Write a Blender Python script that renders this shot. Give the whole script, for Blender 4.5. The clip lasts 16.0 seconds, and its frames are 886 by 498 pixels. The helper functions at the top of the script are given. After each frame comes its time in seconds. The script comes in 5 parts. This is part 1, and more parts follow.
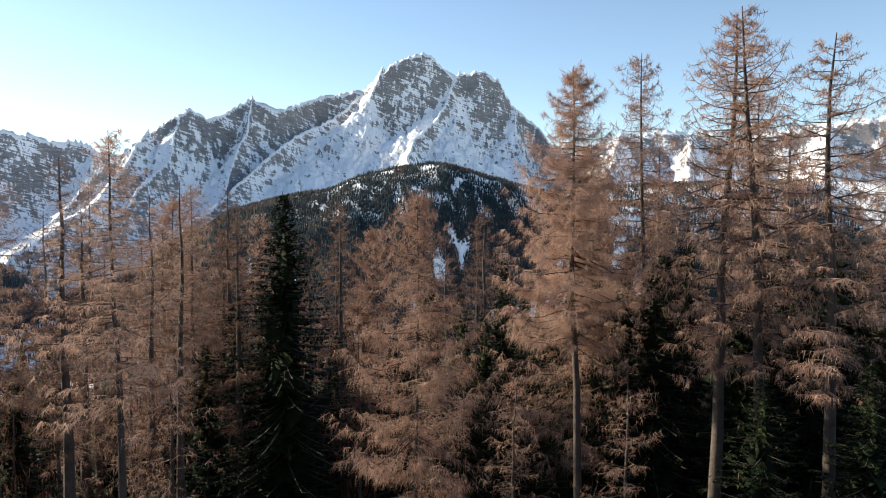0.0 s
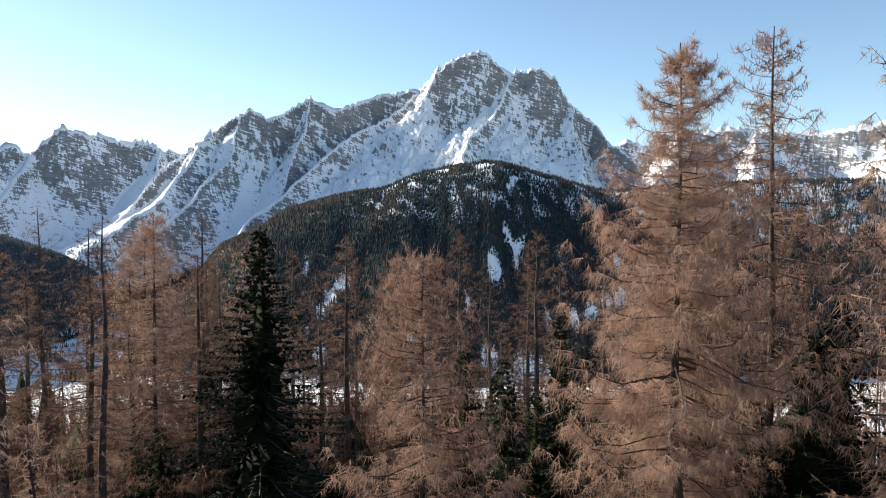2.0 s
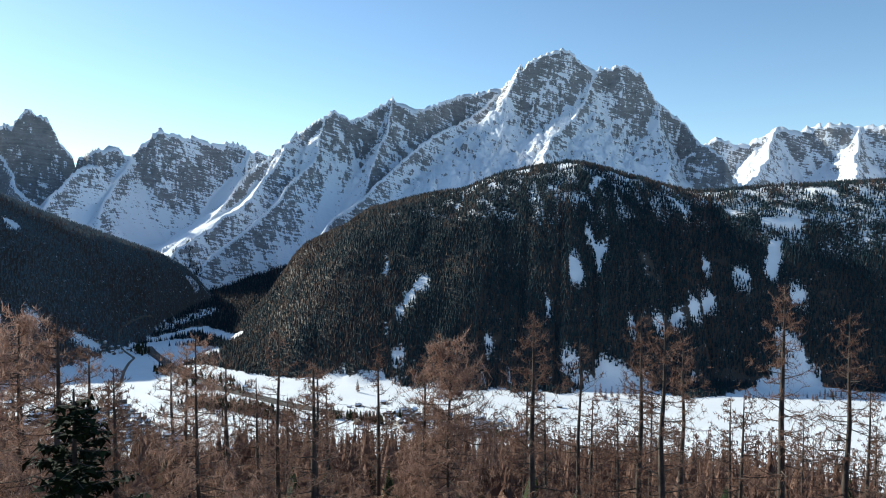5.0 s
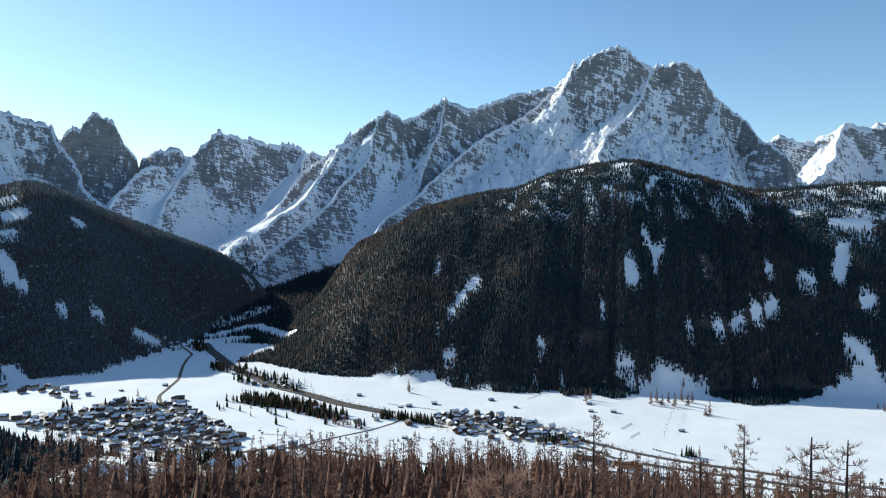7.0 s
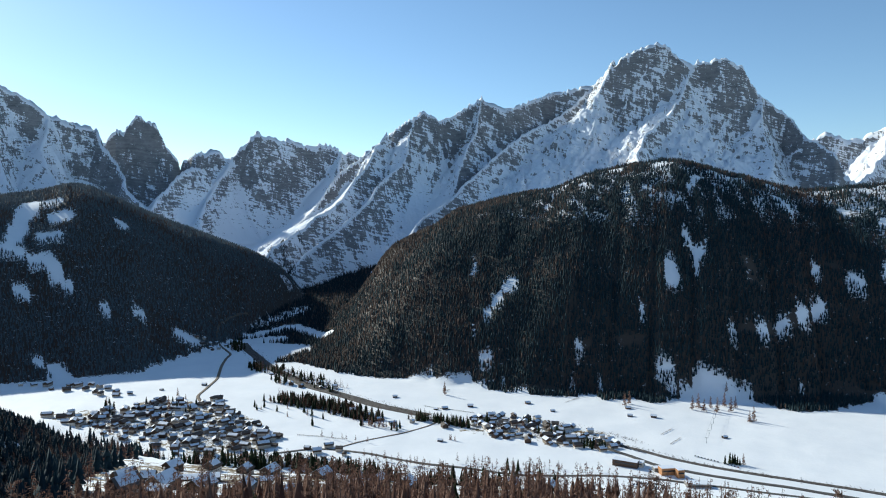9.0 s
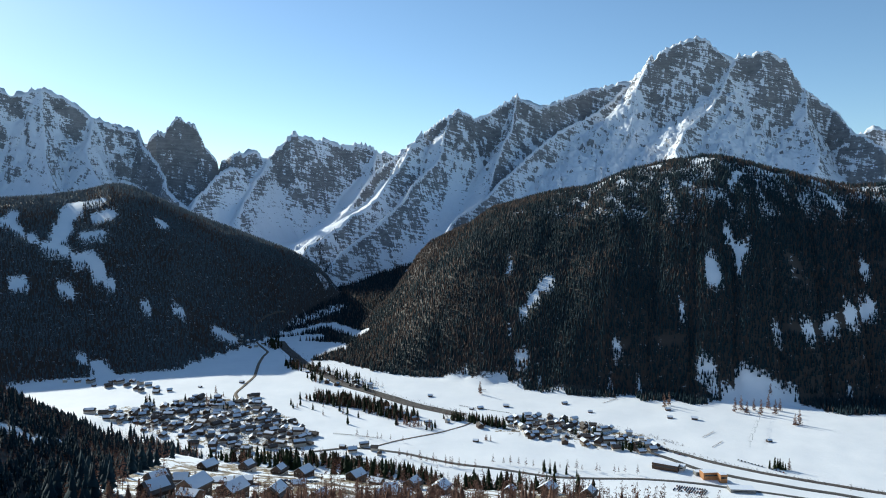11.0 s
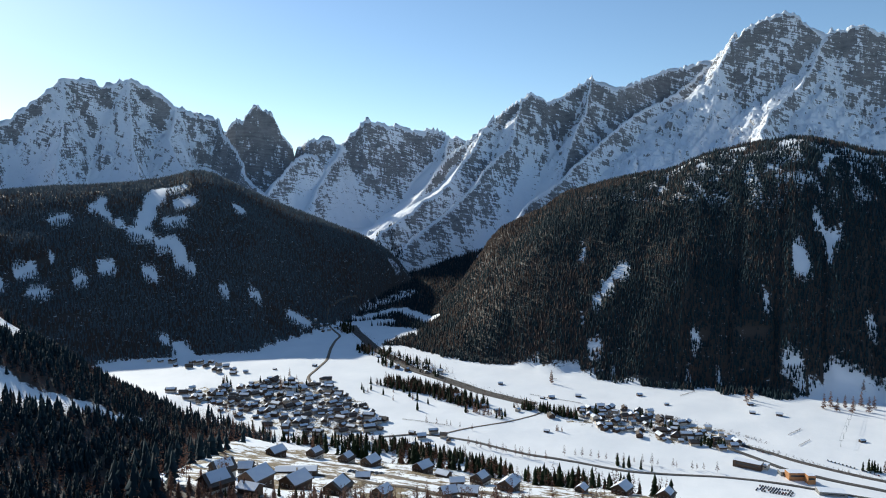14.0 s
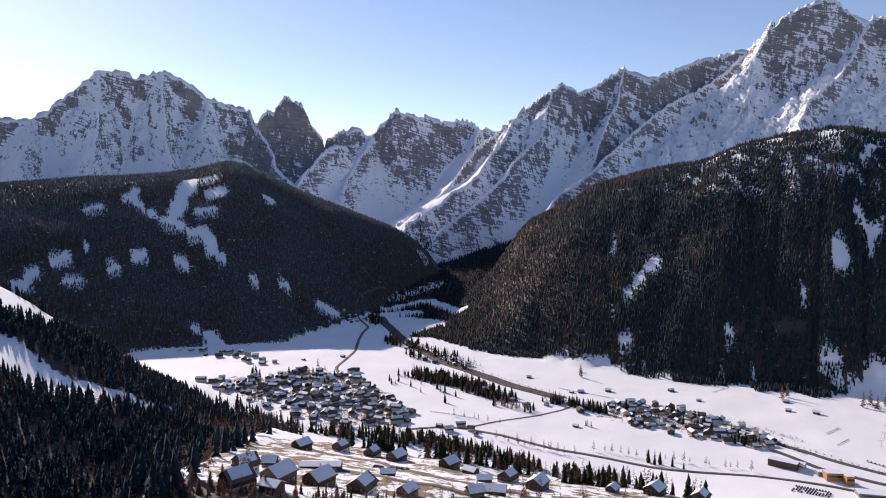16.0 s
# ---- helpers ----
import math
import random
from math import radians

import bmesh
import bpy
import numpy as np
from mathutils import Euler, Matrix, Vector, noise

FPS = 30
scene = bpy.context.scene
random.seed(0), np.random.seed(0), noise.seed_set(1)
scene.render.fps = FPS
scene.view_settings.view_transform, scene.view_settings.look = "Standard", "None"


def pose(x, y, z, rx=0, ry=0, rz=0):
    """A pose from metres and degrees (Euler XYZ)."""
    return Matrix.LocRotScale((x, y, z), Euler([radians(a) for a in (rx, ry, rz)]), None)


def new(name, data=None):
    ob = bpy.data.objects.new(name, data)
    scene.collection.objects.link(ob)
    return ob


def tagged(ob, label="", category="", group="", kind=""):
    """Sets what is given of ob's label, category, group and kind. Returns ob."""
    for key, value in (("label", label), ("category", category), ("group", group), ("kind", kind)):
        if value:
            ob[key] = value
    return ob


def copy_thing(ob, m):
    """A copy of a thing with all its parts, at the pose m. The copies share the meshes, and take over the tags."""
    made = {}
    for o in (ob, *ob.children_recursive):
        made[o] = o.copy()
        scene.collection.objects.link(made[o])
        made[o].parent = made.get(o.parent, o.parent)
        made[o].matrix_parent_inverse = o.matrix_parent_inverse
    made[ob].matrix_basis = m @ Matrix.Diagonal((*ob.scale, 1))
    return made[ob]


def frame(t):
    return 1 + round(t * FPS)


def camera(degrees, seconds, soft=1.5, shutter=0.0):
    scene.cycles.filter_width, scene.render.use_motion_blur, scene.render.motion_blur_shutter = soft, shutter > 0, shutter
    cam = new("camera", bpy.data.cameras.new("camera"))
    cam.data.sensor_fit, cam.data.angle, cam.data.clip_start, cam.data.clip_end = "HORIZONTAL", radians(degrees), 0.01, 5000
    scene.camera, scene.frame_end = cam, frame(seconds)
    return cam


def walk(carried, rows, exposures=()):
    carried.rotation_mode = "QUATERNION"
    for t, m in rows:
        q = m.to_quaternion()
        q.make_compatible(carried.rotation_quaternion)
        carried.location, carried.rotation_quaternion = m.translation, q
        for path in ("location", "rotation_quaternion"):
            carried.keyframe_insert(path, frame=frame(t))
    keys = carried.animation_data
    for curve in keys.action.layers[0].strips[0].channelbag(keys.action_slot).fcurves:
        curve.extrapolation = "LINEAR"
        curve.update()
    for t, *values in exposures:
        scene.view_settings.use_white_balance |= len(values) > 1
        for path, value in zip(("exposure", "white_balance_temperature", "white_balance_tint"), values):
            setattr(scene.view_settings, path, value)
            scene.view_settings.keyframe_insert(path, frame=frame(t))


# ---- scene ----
cam = camera(64.25, 16.0, soft=1.05)
PATH = [
    (0, 0.00, -0.00, 332.26, -0.00, -2.24, 0.27),
    (0.5, 0.23, 2.29, 332.72, 1.17, -2.28, 0.21),
    (1, 0.43, 4.63, 333.12, 2.30, -2.34, 0.15),
    (1.5, 0.57, 7.01, 333.53, 3.39, -2.38, 0.16),
    (2, 0.69, 9.41, 333.89, 4.46, -2.38, 0.01),
    (2.5, 0.74, 11.83, 334.30, 5.53, -2.38, -0.06),
    (3, 0.75, 14.20, 334.69, 6.61, -2.41, -0.09),
    (3.5, 0.77, 16.49, 335.05, 7.69, -2.38, -0.11),
    (4, 0.69, 18.80, 335.47, 8.75, -2.38, -0.14),
    (6.5, -1.27, 30.93, 337.57, 14.27, -2.43, -0.31),
    (7, -1.73, 33.25, 337.97, 15.22, -2.46, -0.33),
    (7.5, -2.20, 35.57, 338.36, 16.01, -2.46, -0.32),
    (8, -2.69, 37.86, 338.74, 16.72, -2.46, -0.27),
    (8.5, -3.19, 40.16, 339.09, 17.45, -2.45, -0.23),
    (11, -6.53, 51.53, 339.88, 21.02, -2.61, 0.04),
    (11.5, -7.05, 54.34, 340.01, 21.87, -2.73, 0.12),
    (12, -7.62, 57.15, 340.14, 22.82, -2.91, 0.16),
    (12.5, -8.31, 59.84, 340.24, 23.88, -3.11, 0.14),
    (13, -9.17, 62.38, 340.32, 24.97, -3.35, 0.16),
    (13.5, -10.14, 64.80, 340.36, 26.01, -3.59, 0.17),
    (14, -11.16, 67.14, 340.37, 26.84, -3.79, 0.12),
    (14.5, -12.20, 69.45, 340.31, 27.50, -3.98, 0.09),
    (15, -13.26, 71.74, 340.23, 28.15, -4.14, 0.07),
    (15.5, -14.34, 74.00, 340.12, 28.77, -4.31, 0.04),
    (16, -15.43, 76.25, 340.00, 29.20, -4.48, -0.04),
]
EXPO = [(0.0, 0.92, 6600, 6), (4.0, 0.56, 5830, 1), (7.0, 0.29, 5540, 0), (12.0, 0.14, 5540, 0), (14.5, 0.1, 5800, 6), (16.0, 0.15, 6170, 22)]
walk(cam, [(r[0], pose(r[1], r[2], r[3], 90 + r[5], r[6], r[4])) for r in PATH], EXPO)

# ---- world and sun ----
SUN_AZ, SUN_EL = -66.0, 24.5      # degrees, clockwise from +y; height over the horizon
world = bpy.data.worlds.new("winter_sky")
scene.world = world
world.use_nodes = True
wn = world.node_tree.nodes
sky = wn.new("ShaderNodeTexSky")
sky.sky_type = 'NISHITA'
sky.sun_disc = False
sky.sun_elevation = radians(SUN_EL)
sky.sun_rotation = radians(SUN_AZ)
sky.altitude = 1600
sky.air_density, sky.dust_density, sky.ozone_density = 1.0, 0.5, 0.7
wn["Background"].inputs["Strength"].default_value = 0.115
world.node_tree.links.new(sky.outputs["Color"], wn["Background"].inputs["Color"])
sun_data = bpy.data.lights.new("sun", 'SUN')
sun_data.energy, sun_data.angle, sun_data.color = 5.0, radians(0.5), (1.0, 0.88, 0.72)
sun = new("sun", sun_data)
_a, _e = radians(SUN_AZ), radians(SUN_EL)
TO_SUN = Vector((math.sin(_a) * math.cos(_e), math.cos(_a) * math.cos(_e), math.sin(_e)))
sun.matrix_world = TO_SUN.to_track_quat("Z", "Y").to_matrix().to_4x4()

# ---- land forms ----
def smooth(a, b, x):
    k = np.clip((np.asarray(x, float) - a) / (b - a), 0, 1)
    return k * k * (3 - 2 * k)


def grad_noise(x, y, seed=0):
    """Gradient noise on arrays, about -1 to 1, one cell wide a unit."""
    x, y = np.asarray(x, float), np.asarray(y, float)
    xi, yi = np.floor(x).astype(np.int64), np.floor(y).astype(np.int64)
    fx, fy = x - xi, y - yi

    def corner(ix, iy, dx, dy):
        h = (ix * 374761393 + iy * 668265263 + seed * 974634777) & 0x7FFFFFFF
        h = ((h ^ (h >> 13)) * 1274126177) & 0x7FFFFFFF
        a = ((h ^ (h >> 16)) & 1023) * (2 * math.pi / 1024)
        return np.cos(a) * dx + np.sin(a) * dy
    u, v = fx ** 3 * (fx * (fx * 6 - 15) + 10), fy ** 3 * (fy * (fy * 6 - 15) + 10)
    low = corner(xi, yi, fx, fy) * (1 - u) + corner(xi + 1, yi, fx - 1, fy) * u
    high = corner(xi, yi + 1, fx, fy - 1) * (1 - u) + corner(xi + 1, yi + 1, fx - 1, fy - 1) * u
    return (low * (1 - v) + high * v) * 1.5


def fbm(x, y, size, octaves=4, seed=0, gain=0.5):
    total, amp, f = 0, 1.0, 1.0 / size
    for k in range(octaves):
        total = total + amp * grad_noise(x * f, y * f, seed + k)
        amp, f = amp * gain, f * 2.03
    return total


def ridged(x, y, size, octaves=4, seed=0, gain=0.5):
    total, amp, f = 0, 1.0, 1.0 / size
    for k in range(octaves):
        total = total + amp * (1 - 2 * np.abs(grad_noise(x * f, y * f, seed + k)))
        amp, f = amp * gain, f * 2.03
    return total


def steps(x, pairs):
    return np.interp(x, pairs[0::2], pairs[1::2])


# the wooded hillside that the flight starts from, down to the valley
SLOPE = [-3000, 700, -400, 455, -60, 346, 0, 324, 25, 320, 45, 312, 70, 302, 150, 273, 290, 223, 340, 206, 500, 152, 545, 136,
         580, 118, 700, 62, 830, 12, 890, 2, 1000, 0]
RAVINE = [-200, 330, 100, 190, 300, 118, 500, 78, 700, 30, 860, 2, 1000, 0]
# wooded mountain across the valley: foot line and crest height, by x
FOOT = [-1300, 2700, -1130, 2290, -1048, 2040, -988, 1730, -965, 1590, -899, 1490, -837, 1490, -719, 1437, -652, 1411, -597, 1405, -506, 1434,
        -413, 1455, -377, 1415, -306, 1363, -228, 1364, -148, 1410, -121, 1366, -72, 1400, -29, 1377, 8, 1425, 26, 1470, 34, 1590, 112, 1600,
        130, 1475, 162, 1433, 206, 1397, 256, 1420, 315, 1480, 367, 1540, 400, 1600, 440, 1670, 480, 1670, 540, 1610, 600, 1590, 900, 1560, 2500, 1500]
# lower edge of its forest, by x
EDGE = [-1300, 2700, -1130, 2290, -1048, 2040, -988, 1730, -965, 1590, -910, 1495, -845, 1505, -720, 1440, -654, 1416, -597, 1405, -503, 1426, -402, 1418,
        -374, 1404, -307, 1369, -275, 1379, -229, 1369, -187, 1381, -147, 1410, -121, 1368, -71, 1404, -29, 1382, 11, 1430, 27, 1451, 34, 1475,
        63, 1471, 103, 1483, 128, 1469, 140, 1459, 162, 1435, 205, 1399, 256, 1421, 314, 1477, 367, 1541, 384, 1553, 427, 1591, 470, 1580, 520, 1530, 2500, 1500]
CREST = [-1300, -40, -1120, -20, -996, 89, -932, 177, -835, 283, -752, 309, -586, 387, -420, 420, -330, 430, -258, 469, -150, 492,
         -40, 512, 40, 500, 92, 484, 191, 450, 346, 412, 500, 432, 750, 446, 1100, 450, 1600, 440, 2500, 420]
# wooded ski mountain: foot distance and crest height, by bearing from the flight's later part
L_FOOT = [-75, 1500, -58, 1560, -49, 1640, -44.5, 1640, -42, 1600, -41, 1675, -39.3, 1755, -37.5, 1825, -35.7, 1945, -34, 2080, -32.5, 2300, -30, 2520]
L_CREST = [-75, 300, -60, 370, -55, 392, -51.5, 397, -47.8, 423, -45.5, 457, -43.9, 415, -39.9, 337, -35.6, 256, -33, 213, -30.3, 130,
           -29.2, 40, -28, -30]
HUB = (-8.0, 57.0)


def bearing(x, y):
    return np.degrees(np.arctan2(x - HUB[0], y - HUB[1])), np.hypot(x - HUB[0], y - HUB[1])


def valley_floor(x, y):
    """Fields of the main valley, rising into the side valley."""
    side = smooth(1700, 3400, y) * 190 * smooth(-700, -1100, x)
    return side + 3 * smooth(1180, 1440, y) * smooth(-900, -500, x) + 1.6 * fbm(x, y, 160, 3, 7)


def wood_mountain(x, y):
    foot = sum(steps(x + q, FOOT) for q in (-240, -160, -80, 0, 80, 160, 240)) / 7 + 10 * fbm(x, y, 120, 2, 31)
    top = (steps(x - 45, CREST) + 2 * steps(x, CREST) + steps(x + 45, CREST)) / 4
    k = np.clip((y - foot) / np.maximum(2235 - foot, 200), 0, None)
    rise = np.where(k < 1, np.sin(np.clip(k, 0, 1) * math.pi / 2) ** (0.92 + 1.1 * smooth(-600, -850, x)), 1 - 0.10 * np.minimum(k - 1, 3))
    gully = 13 * (ridged(x + 0.3 * y, y * 0.7, 210, 3, 41) - 0.4) * smooth(0, 0.4, k) * (1 - 0.8 * smooth(0.75, 1.0, k))
    return np.where(k > 0, top * rise + gully * smooth(20, 120, top), -1)


def ski_mountain(x, y):
    b, r = bearing(x, y)
    foot = steps(b, L_FOOT) + 14 * fbm(x, y, 110, 2, 51)
    top = (steps(b - 0.9, L_CREST) + steps(b, L_CREST) + steps(b + 0.9, L_CREST)) / 3
    k = np.clip((r - foot) / np.maximum(2600 - foot, 60), 0, None)
    rise = np.where(k < 1, np.sin(np.clip(k, 0, 1) * math.pi / 2) ** 1.5, 1 - 0.12 * np.minimum(k - 1, 3))
    bumps = 14 * fbm(x, y, 220, 4, 57) * smooth(0, 0.3, k) * (1 - 0.85 * smooth(0.8, 1, k))
    return np.where((k > 0) & (b < -27) & (y > 200), top * rise + bumps * smooth(20, 150, top), -1)


def near_side(x, y):
    east = steps(y, SLOPE) + 0.05 * np.clip(x + 190, -150, 300) * smooth(100, 300, y) + 3.5 * fbm(x, y, 110, 3, 3) * smooth(60, 200, y) * smooth(900, 700, y)
    east = east - 0.30 * np.maximum(-80 - x, 0) * smooth(265, 150, y) * smooth(20, 70, y)
    cut = -240 - 0.75 * (np.clip(y, 60, 900) - 200)
    west = steps(y, RAVINE) + 0.30 * np.maximum(cut - 30 - x, 0) * smooth(1000, 560, y) + 10 * fbm(x, y, 150, 3, 5) * smooth(900, 700, y)
    west = west + 42 * np.exp(-((x + 960) / 190) ** 2 - ((y - 600) / 130) ** 2)
    bench = smooth(cut - 130, cut - 190, x) * smooth(cut - 330, cut - 220, x)
    k = smooth(cut + 50, cut - 60, x) * smooth(40, 170, y)
    return np.maximum(east * (1 - k) + (west + 6 * bench) * k, 0) + 0.8 * fbm(x, y, 14, 3, 11) * smooth(900, 600, y)


def land(x, y):
    x, y = np.asarray(x, float), np.asarray(y, float)
    z = near_side(x, y) * smooth(1000, 880, y) + valley_floor(x, y) * smooth(820, 960, y)
    return np.maximum(np.maximum(z, valley_floor(x, y) * smooth(880, 960, y)), np.maximum(wood_mountain(x, y), ski_mountain(x, y)))


# rock ranges: crests and spurs as lines x, y, z
MASSIF_CREST = [-1860, 2908, 195, -1821, 3051, 251, -1748, 3209, 362, -1656, 3347, 568, -1560, 3416, 656, -1424, 3475, 774, -1249, 3490, 882, -1200, 3640, 850, -1036, 3819, 990, -889, 3856, 934, -699, 4251, 1082, -466, 4282, 1118, -354, 4042, 1142,
                -242, 4050, 1237, -118, 4056, 1290, -50, 4057, 1263, 20, 4057, 1190, 72, 4056, 1160, 130, 4054, 1172, 214, 4051, 1184, 320, 4044, 1128, 385, 4037, 985,
                514, 4023, 875, 600, 3850, 740, 674, 3671, 632, 723, 3662, 552, 840, 3600, 430]
MASSIF_SPURS = [
    [-1400, 3396, 771, -1426, 3178, 573, -1449, 2979, 431, -1472, 2708, 300, -1506, 2457, 218],
    [-1275, 3531, 895, -1297, 3416, 745, -1282, 3315, 622, -1293, 3138, 537, -1303, 2905, 404, -1325, 2728, 306, -1371, 2478, 194],
    [-1018, 3832, 1007, -1002, 3640, 777, -1014, 3532, 702, -1012, 3387, 582, -993, 3236, 451],
    [-466, 4270, 1109, -539, 4151, 1001, -616, 4019, 911, -716, 3870, 820, -771, 3757, 775, -832, 3621, 697, -882, 3465, 613, -929, 3224, 490, -968, 3002, 401, -1009, 2755, 308],
    [99, 4084, 1185, 50, 3985, 1071, 8, 3886, 959, -38, 3785, 873, -97, 3654, 787, -140, 3533, 715, -164, 3382, 627, -168, 3231, 569],
    [400, 4045, 978, 397, 3915, 842, 413, 3793, 701, 437, 3649, 593],
    [-328, 4082, 1211, -393, 3976, 1030, -416, 3863, 877, -450, 3708, 712, -499, 3551, 591],
]
MASSIF = [MASSIF_CREST] + MASSIF_SPURS
BACK_RANGE = [
    [-3156, 3786, 639, -2999, 3785, 693, -2878, 3753, 719, -2810, 3755, 742, -2751, 3774, 757, -2709, 3804, 755, -2671, 3831, 722, -2653, 3844, 702, -2611, 3873, 770, -2580, 3906, 815, -2557, 3933, 856, -2537, 3946, 885, -2517, 3958, 854, -2474, 3992, 864, -2430, 4019, 841, -2386, 4046, 832, -2343, 4077, 852, -2319, 4091, 828, -2267, 4120, 812, -2186, 4158, 817, -2116, 4177, 803, -2064, 4192, 775, -2032, 4208, 754, -1999, 4224, 776, -1967, 4239, 733, -1769, 4283, 654],
    [-2641, 3828, 700, -2605, 3707, 619, -2558, 3518, 467, -2510, 3342, 371],
    [-2641, 3581, 618, -2666, 3512, 626, -2682, 3449, 606, -2690, 3341, 533, -2675, 3211, 448, -2619, 3061, 336],
    [-2030, 4164, 757, -1966, 3917, 529, -1923, 3658, 357]]
TOOTH = [[-3377, 3434, 744, -3302, 3507, 797, -3258, 3549, 875, -3228, 3576, 867, -3198, 3603, 924, -3180, 3620, 953, -3154, 3643, 966, -3135, 3659, 933, -3114, 3677, 931, -3090, 3698, 902, -3066, 3718, 841, -3052, 3729, 787, -3022, 3754, 747, -2993, 3778, 692]]
LEFT_RANGE = [
    [-4483, 1254, 593, -4276, 1829, 685, -4092, 2198, 696, -4040, 2304, 742, -3975, 2421, 754, -3915, 2517, 841, -3853, 2615,
     928, -3768, 2738, 1055, -3698, 2835, 1059, -3662, 2882, 1014, -3564, 3005, 1070, -3462, 3124, 999, -3398, 3196, 918,
     -3237, 3361, 858, -2988, 3244, 639, -2793, 3117, 490, -2441, 2968, 334],
    [-3768, 2738, 1047, -3506, 2496, 639, -3161, 2232, 409],
    [-3564, 3005, 1064, -3299, 2772, 662, -2988, 2577, 444],
    [-3398, 3196, 915, -3172, 2934, 639, -2873, 2772, 444],
    [-3975, 2421, 748, -3621, 2152, 490, -3276, 1944, 374]]
RIGHT_RANGE = [
    [560, 4800, 700, 841, 4759, 850, 930, 4740, 820, 1022, 4723, 812, 1192, 4683, 905, 1290, 4650, 870, 1376, 4631, 908, 1600, 4550, 890,
     1900, 4430, 850, 2300, 4220, 900, 2700, 3950, 930, 3100, 3650, 900],
    [1192, 4683, 900, 1050, 4350, 700, 900, 4000, 560, 780, 3700, 480], [1600, 4550, 880, 1450, 4200, 650, 1350, 3800, 500],
    [2300, 4220, 890, 2050, 3800, 640, 1850, 3400, 480]]


def range_height(x, y, lines, steep, crag, seed):
    """Ridges with falling flanks; ribs and gullies run down the flanks, crags and ledges from warped noise."""
    wx = x + 22 * fbm(x, y, 260, 3, seed, 0.5)
    wy = y + 22 * fbm(x, y, 260, 3, seed + 9, 0.5)
    best, along, off = np.full(x.shape, -1e9), np.zeros(x.shape), np.zeros(x.shape)
    for n, line in enumerate(lines):
        pts = np.array(line, float).reshape(-1, 3)
        run, fall, reach = 900.0 * n, steep * (1.55 if n == 0 else 1.0), 240.0 if n == 0 else 190.0
        for a, b in zip(pts[:-1], pts[1:]):
            ab = b[:2] - a[:2]
            s = ((wx - a[0]) * ab[0] + (wy - a[1]) * ab[1]) / (ab @ ab)
            c = np.clip(s, 0, 1)
            d = np.hypot(wx - a[0] - c * ab[0], wy - a[1] - c * ab[1])
            # spurs fall off more gently on their western side
            west = 0.5 - 0.5 * (wx - a[0] - c * ab[0]) / np.maximum(d, 12) if n else 0.0
            z = a[2] + c * (b[2] - a[2]) - (fall * (1.45 - 0.85 * west) * reach * (1 - np.exp(-d / reach)) + (0.56 - 0.06 * west) * d)
            new_best = z > best
            best = np.where(new_best, z, best)
            along = np.where(new_best, run + np.clip(s, -0.2, 1.2) * math.sqrt(ab @ ab), along)
            off = np.where(new_best, d, off)
            run += math.sqrt(ab @ ab)
    # crags above, smooth aprons of snow and scree below
    high = smooth(30, 260, best) * (0.16 + 0.84 * smooth(430, 620, best + 130 * fbm(x, y, 300, 2, seed + 3)))
    bend = along + 40 * fbm(x, y, 170, 3, seed + 5)
    grow = smooth(0, 90, off)
    crest = np.exp(-off / 40)
    ux, uy = x + 26 * fbm(x, y, 75, 2, seed + 13), y + 26 * fbm(x, y, 75, 2, seed + 17)
    ribs = ridged(bend, off * 0.25 + 500 * seed, 210, 2, seed + 20, 0.5) - 0.5
    b, r = bearing(ux, uy)
    gullies = ridged(b * 64 + 60 * fbm(x, y, 260, 3, seed + 27), r * 0.26, 70, 4, seed + 25, 0.58) - 0.8
    crags = ridged(ux, uy, 150, 3, seed + 30, 0.52) - 0.6
    towers = ridged(ux, uy, 46, 3, seed + 80, 0.6) - 0.6
    spires = np.maximum(ridged(bend, bend * 0, 62, 3, seed + 50, 0.62) - 0.15, -0.5)
    z = best + 8 * np.exp(-off / 30) + crag * high * ((9 * ribs + 21 * gullies + 19 * crags) * grow + 6 * towers * (0.4 + 0.6 * grow) + 5 * spires * crest)
    # beds of limestone that dip to the east: risers of rock with ledges between
    for period, dip, share, k in ((47.0, 0.34, 0.45, 60), (19.0, 0.25, 0.5, 65)):
        level = (z + dip * x + 0.10 * y + 34 * fbm(x, y, 160, 5, seed + k, 0.6)) / period
        frac = level - np.floor(level)
        held = high * share * smooth(-0.45, 0.25, fbm(x, y, 150, 3, seed + k + 3))
        z = z + held * period * (smooth(0.30, 0.78, frac) - frac)
    return z

# ---- materials ----
def material(name):
    m = bpy.data.materials.new(name)
    m.use_nodes = True
    nt = m.node_tree
    return m, nt, nt.nodes, nt.links, nt.nodes["Principled BSDF"]


def add(nt, kind, **settings):
    n = nt.nodes.new(kind)
    for key, value in settings.items():
        if key == "operation":
            n.operation = value
        elif key == "data_type":
            n.data_type = value
        else:
            n.inputs[key].default_value = value
    return n


def noise_of(nt, size, detail=5, rough=0.6, coords="Object"):
    """Noise about that many metres coarse, 0 to 1."""
    t = nt.nodes.new("ShaderNodeTexCoord")
    n = add(nt, "ShaderNodeTexNoise", Scale=1.0 / size, Detail=detail, Roughness=rough)
    nt.links.new(t.outputs[coords], n.inputs["Vector"])
    return n.outputs["Fac"]


def ramp(nt, fac, stops):
    r = nt.nodes.new("ShaderNodeValToRGB")
    e = r.color_ramp.elements
    while len(e) < len(stops):
        e.new(0.5)
    for el, (p, c) in zip(e, stops):
        el.position = p
        el.color = (c, c, c, 1) if isinstance(c, (int, float)) else (*c, 1)
    nt.links.new(fac, r.inputs["Fac"])
    return r.outputs["Color"]


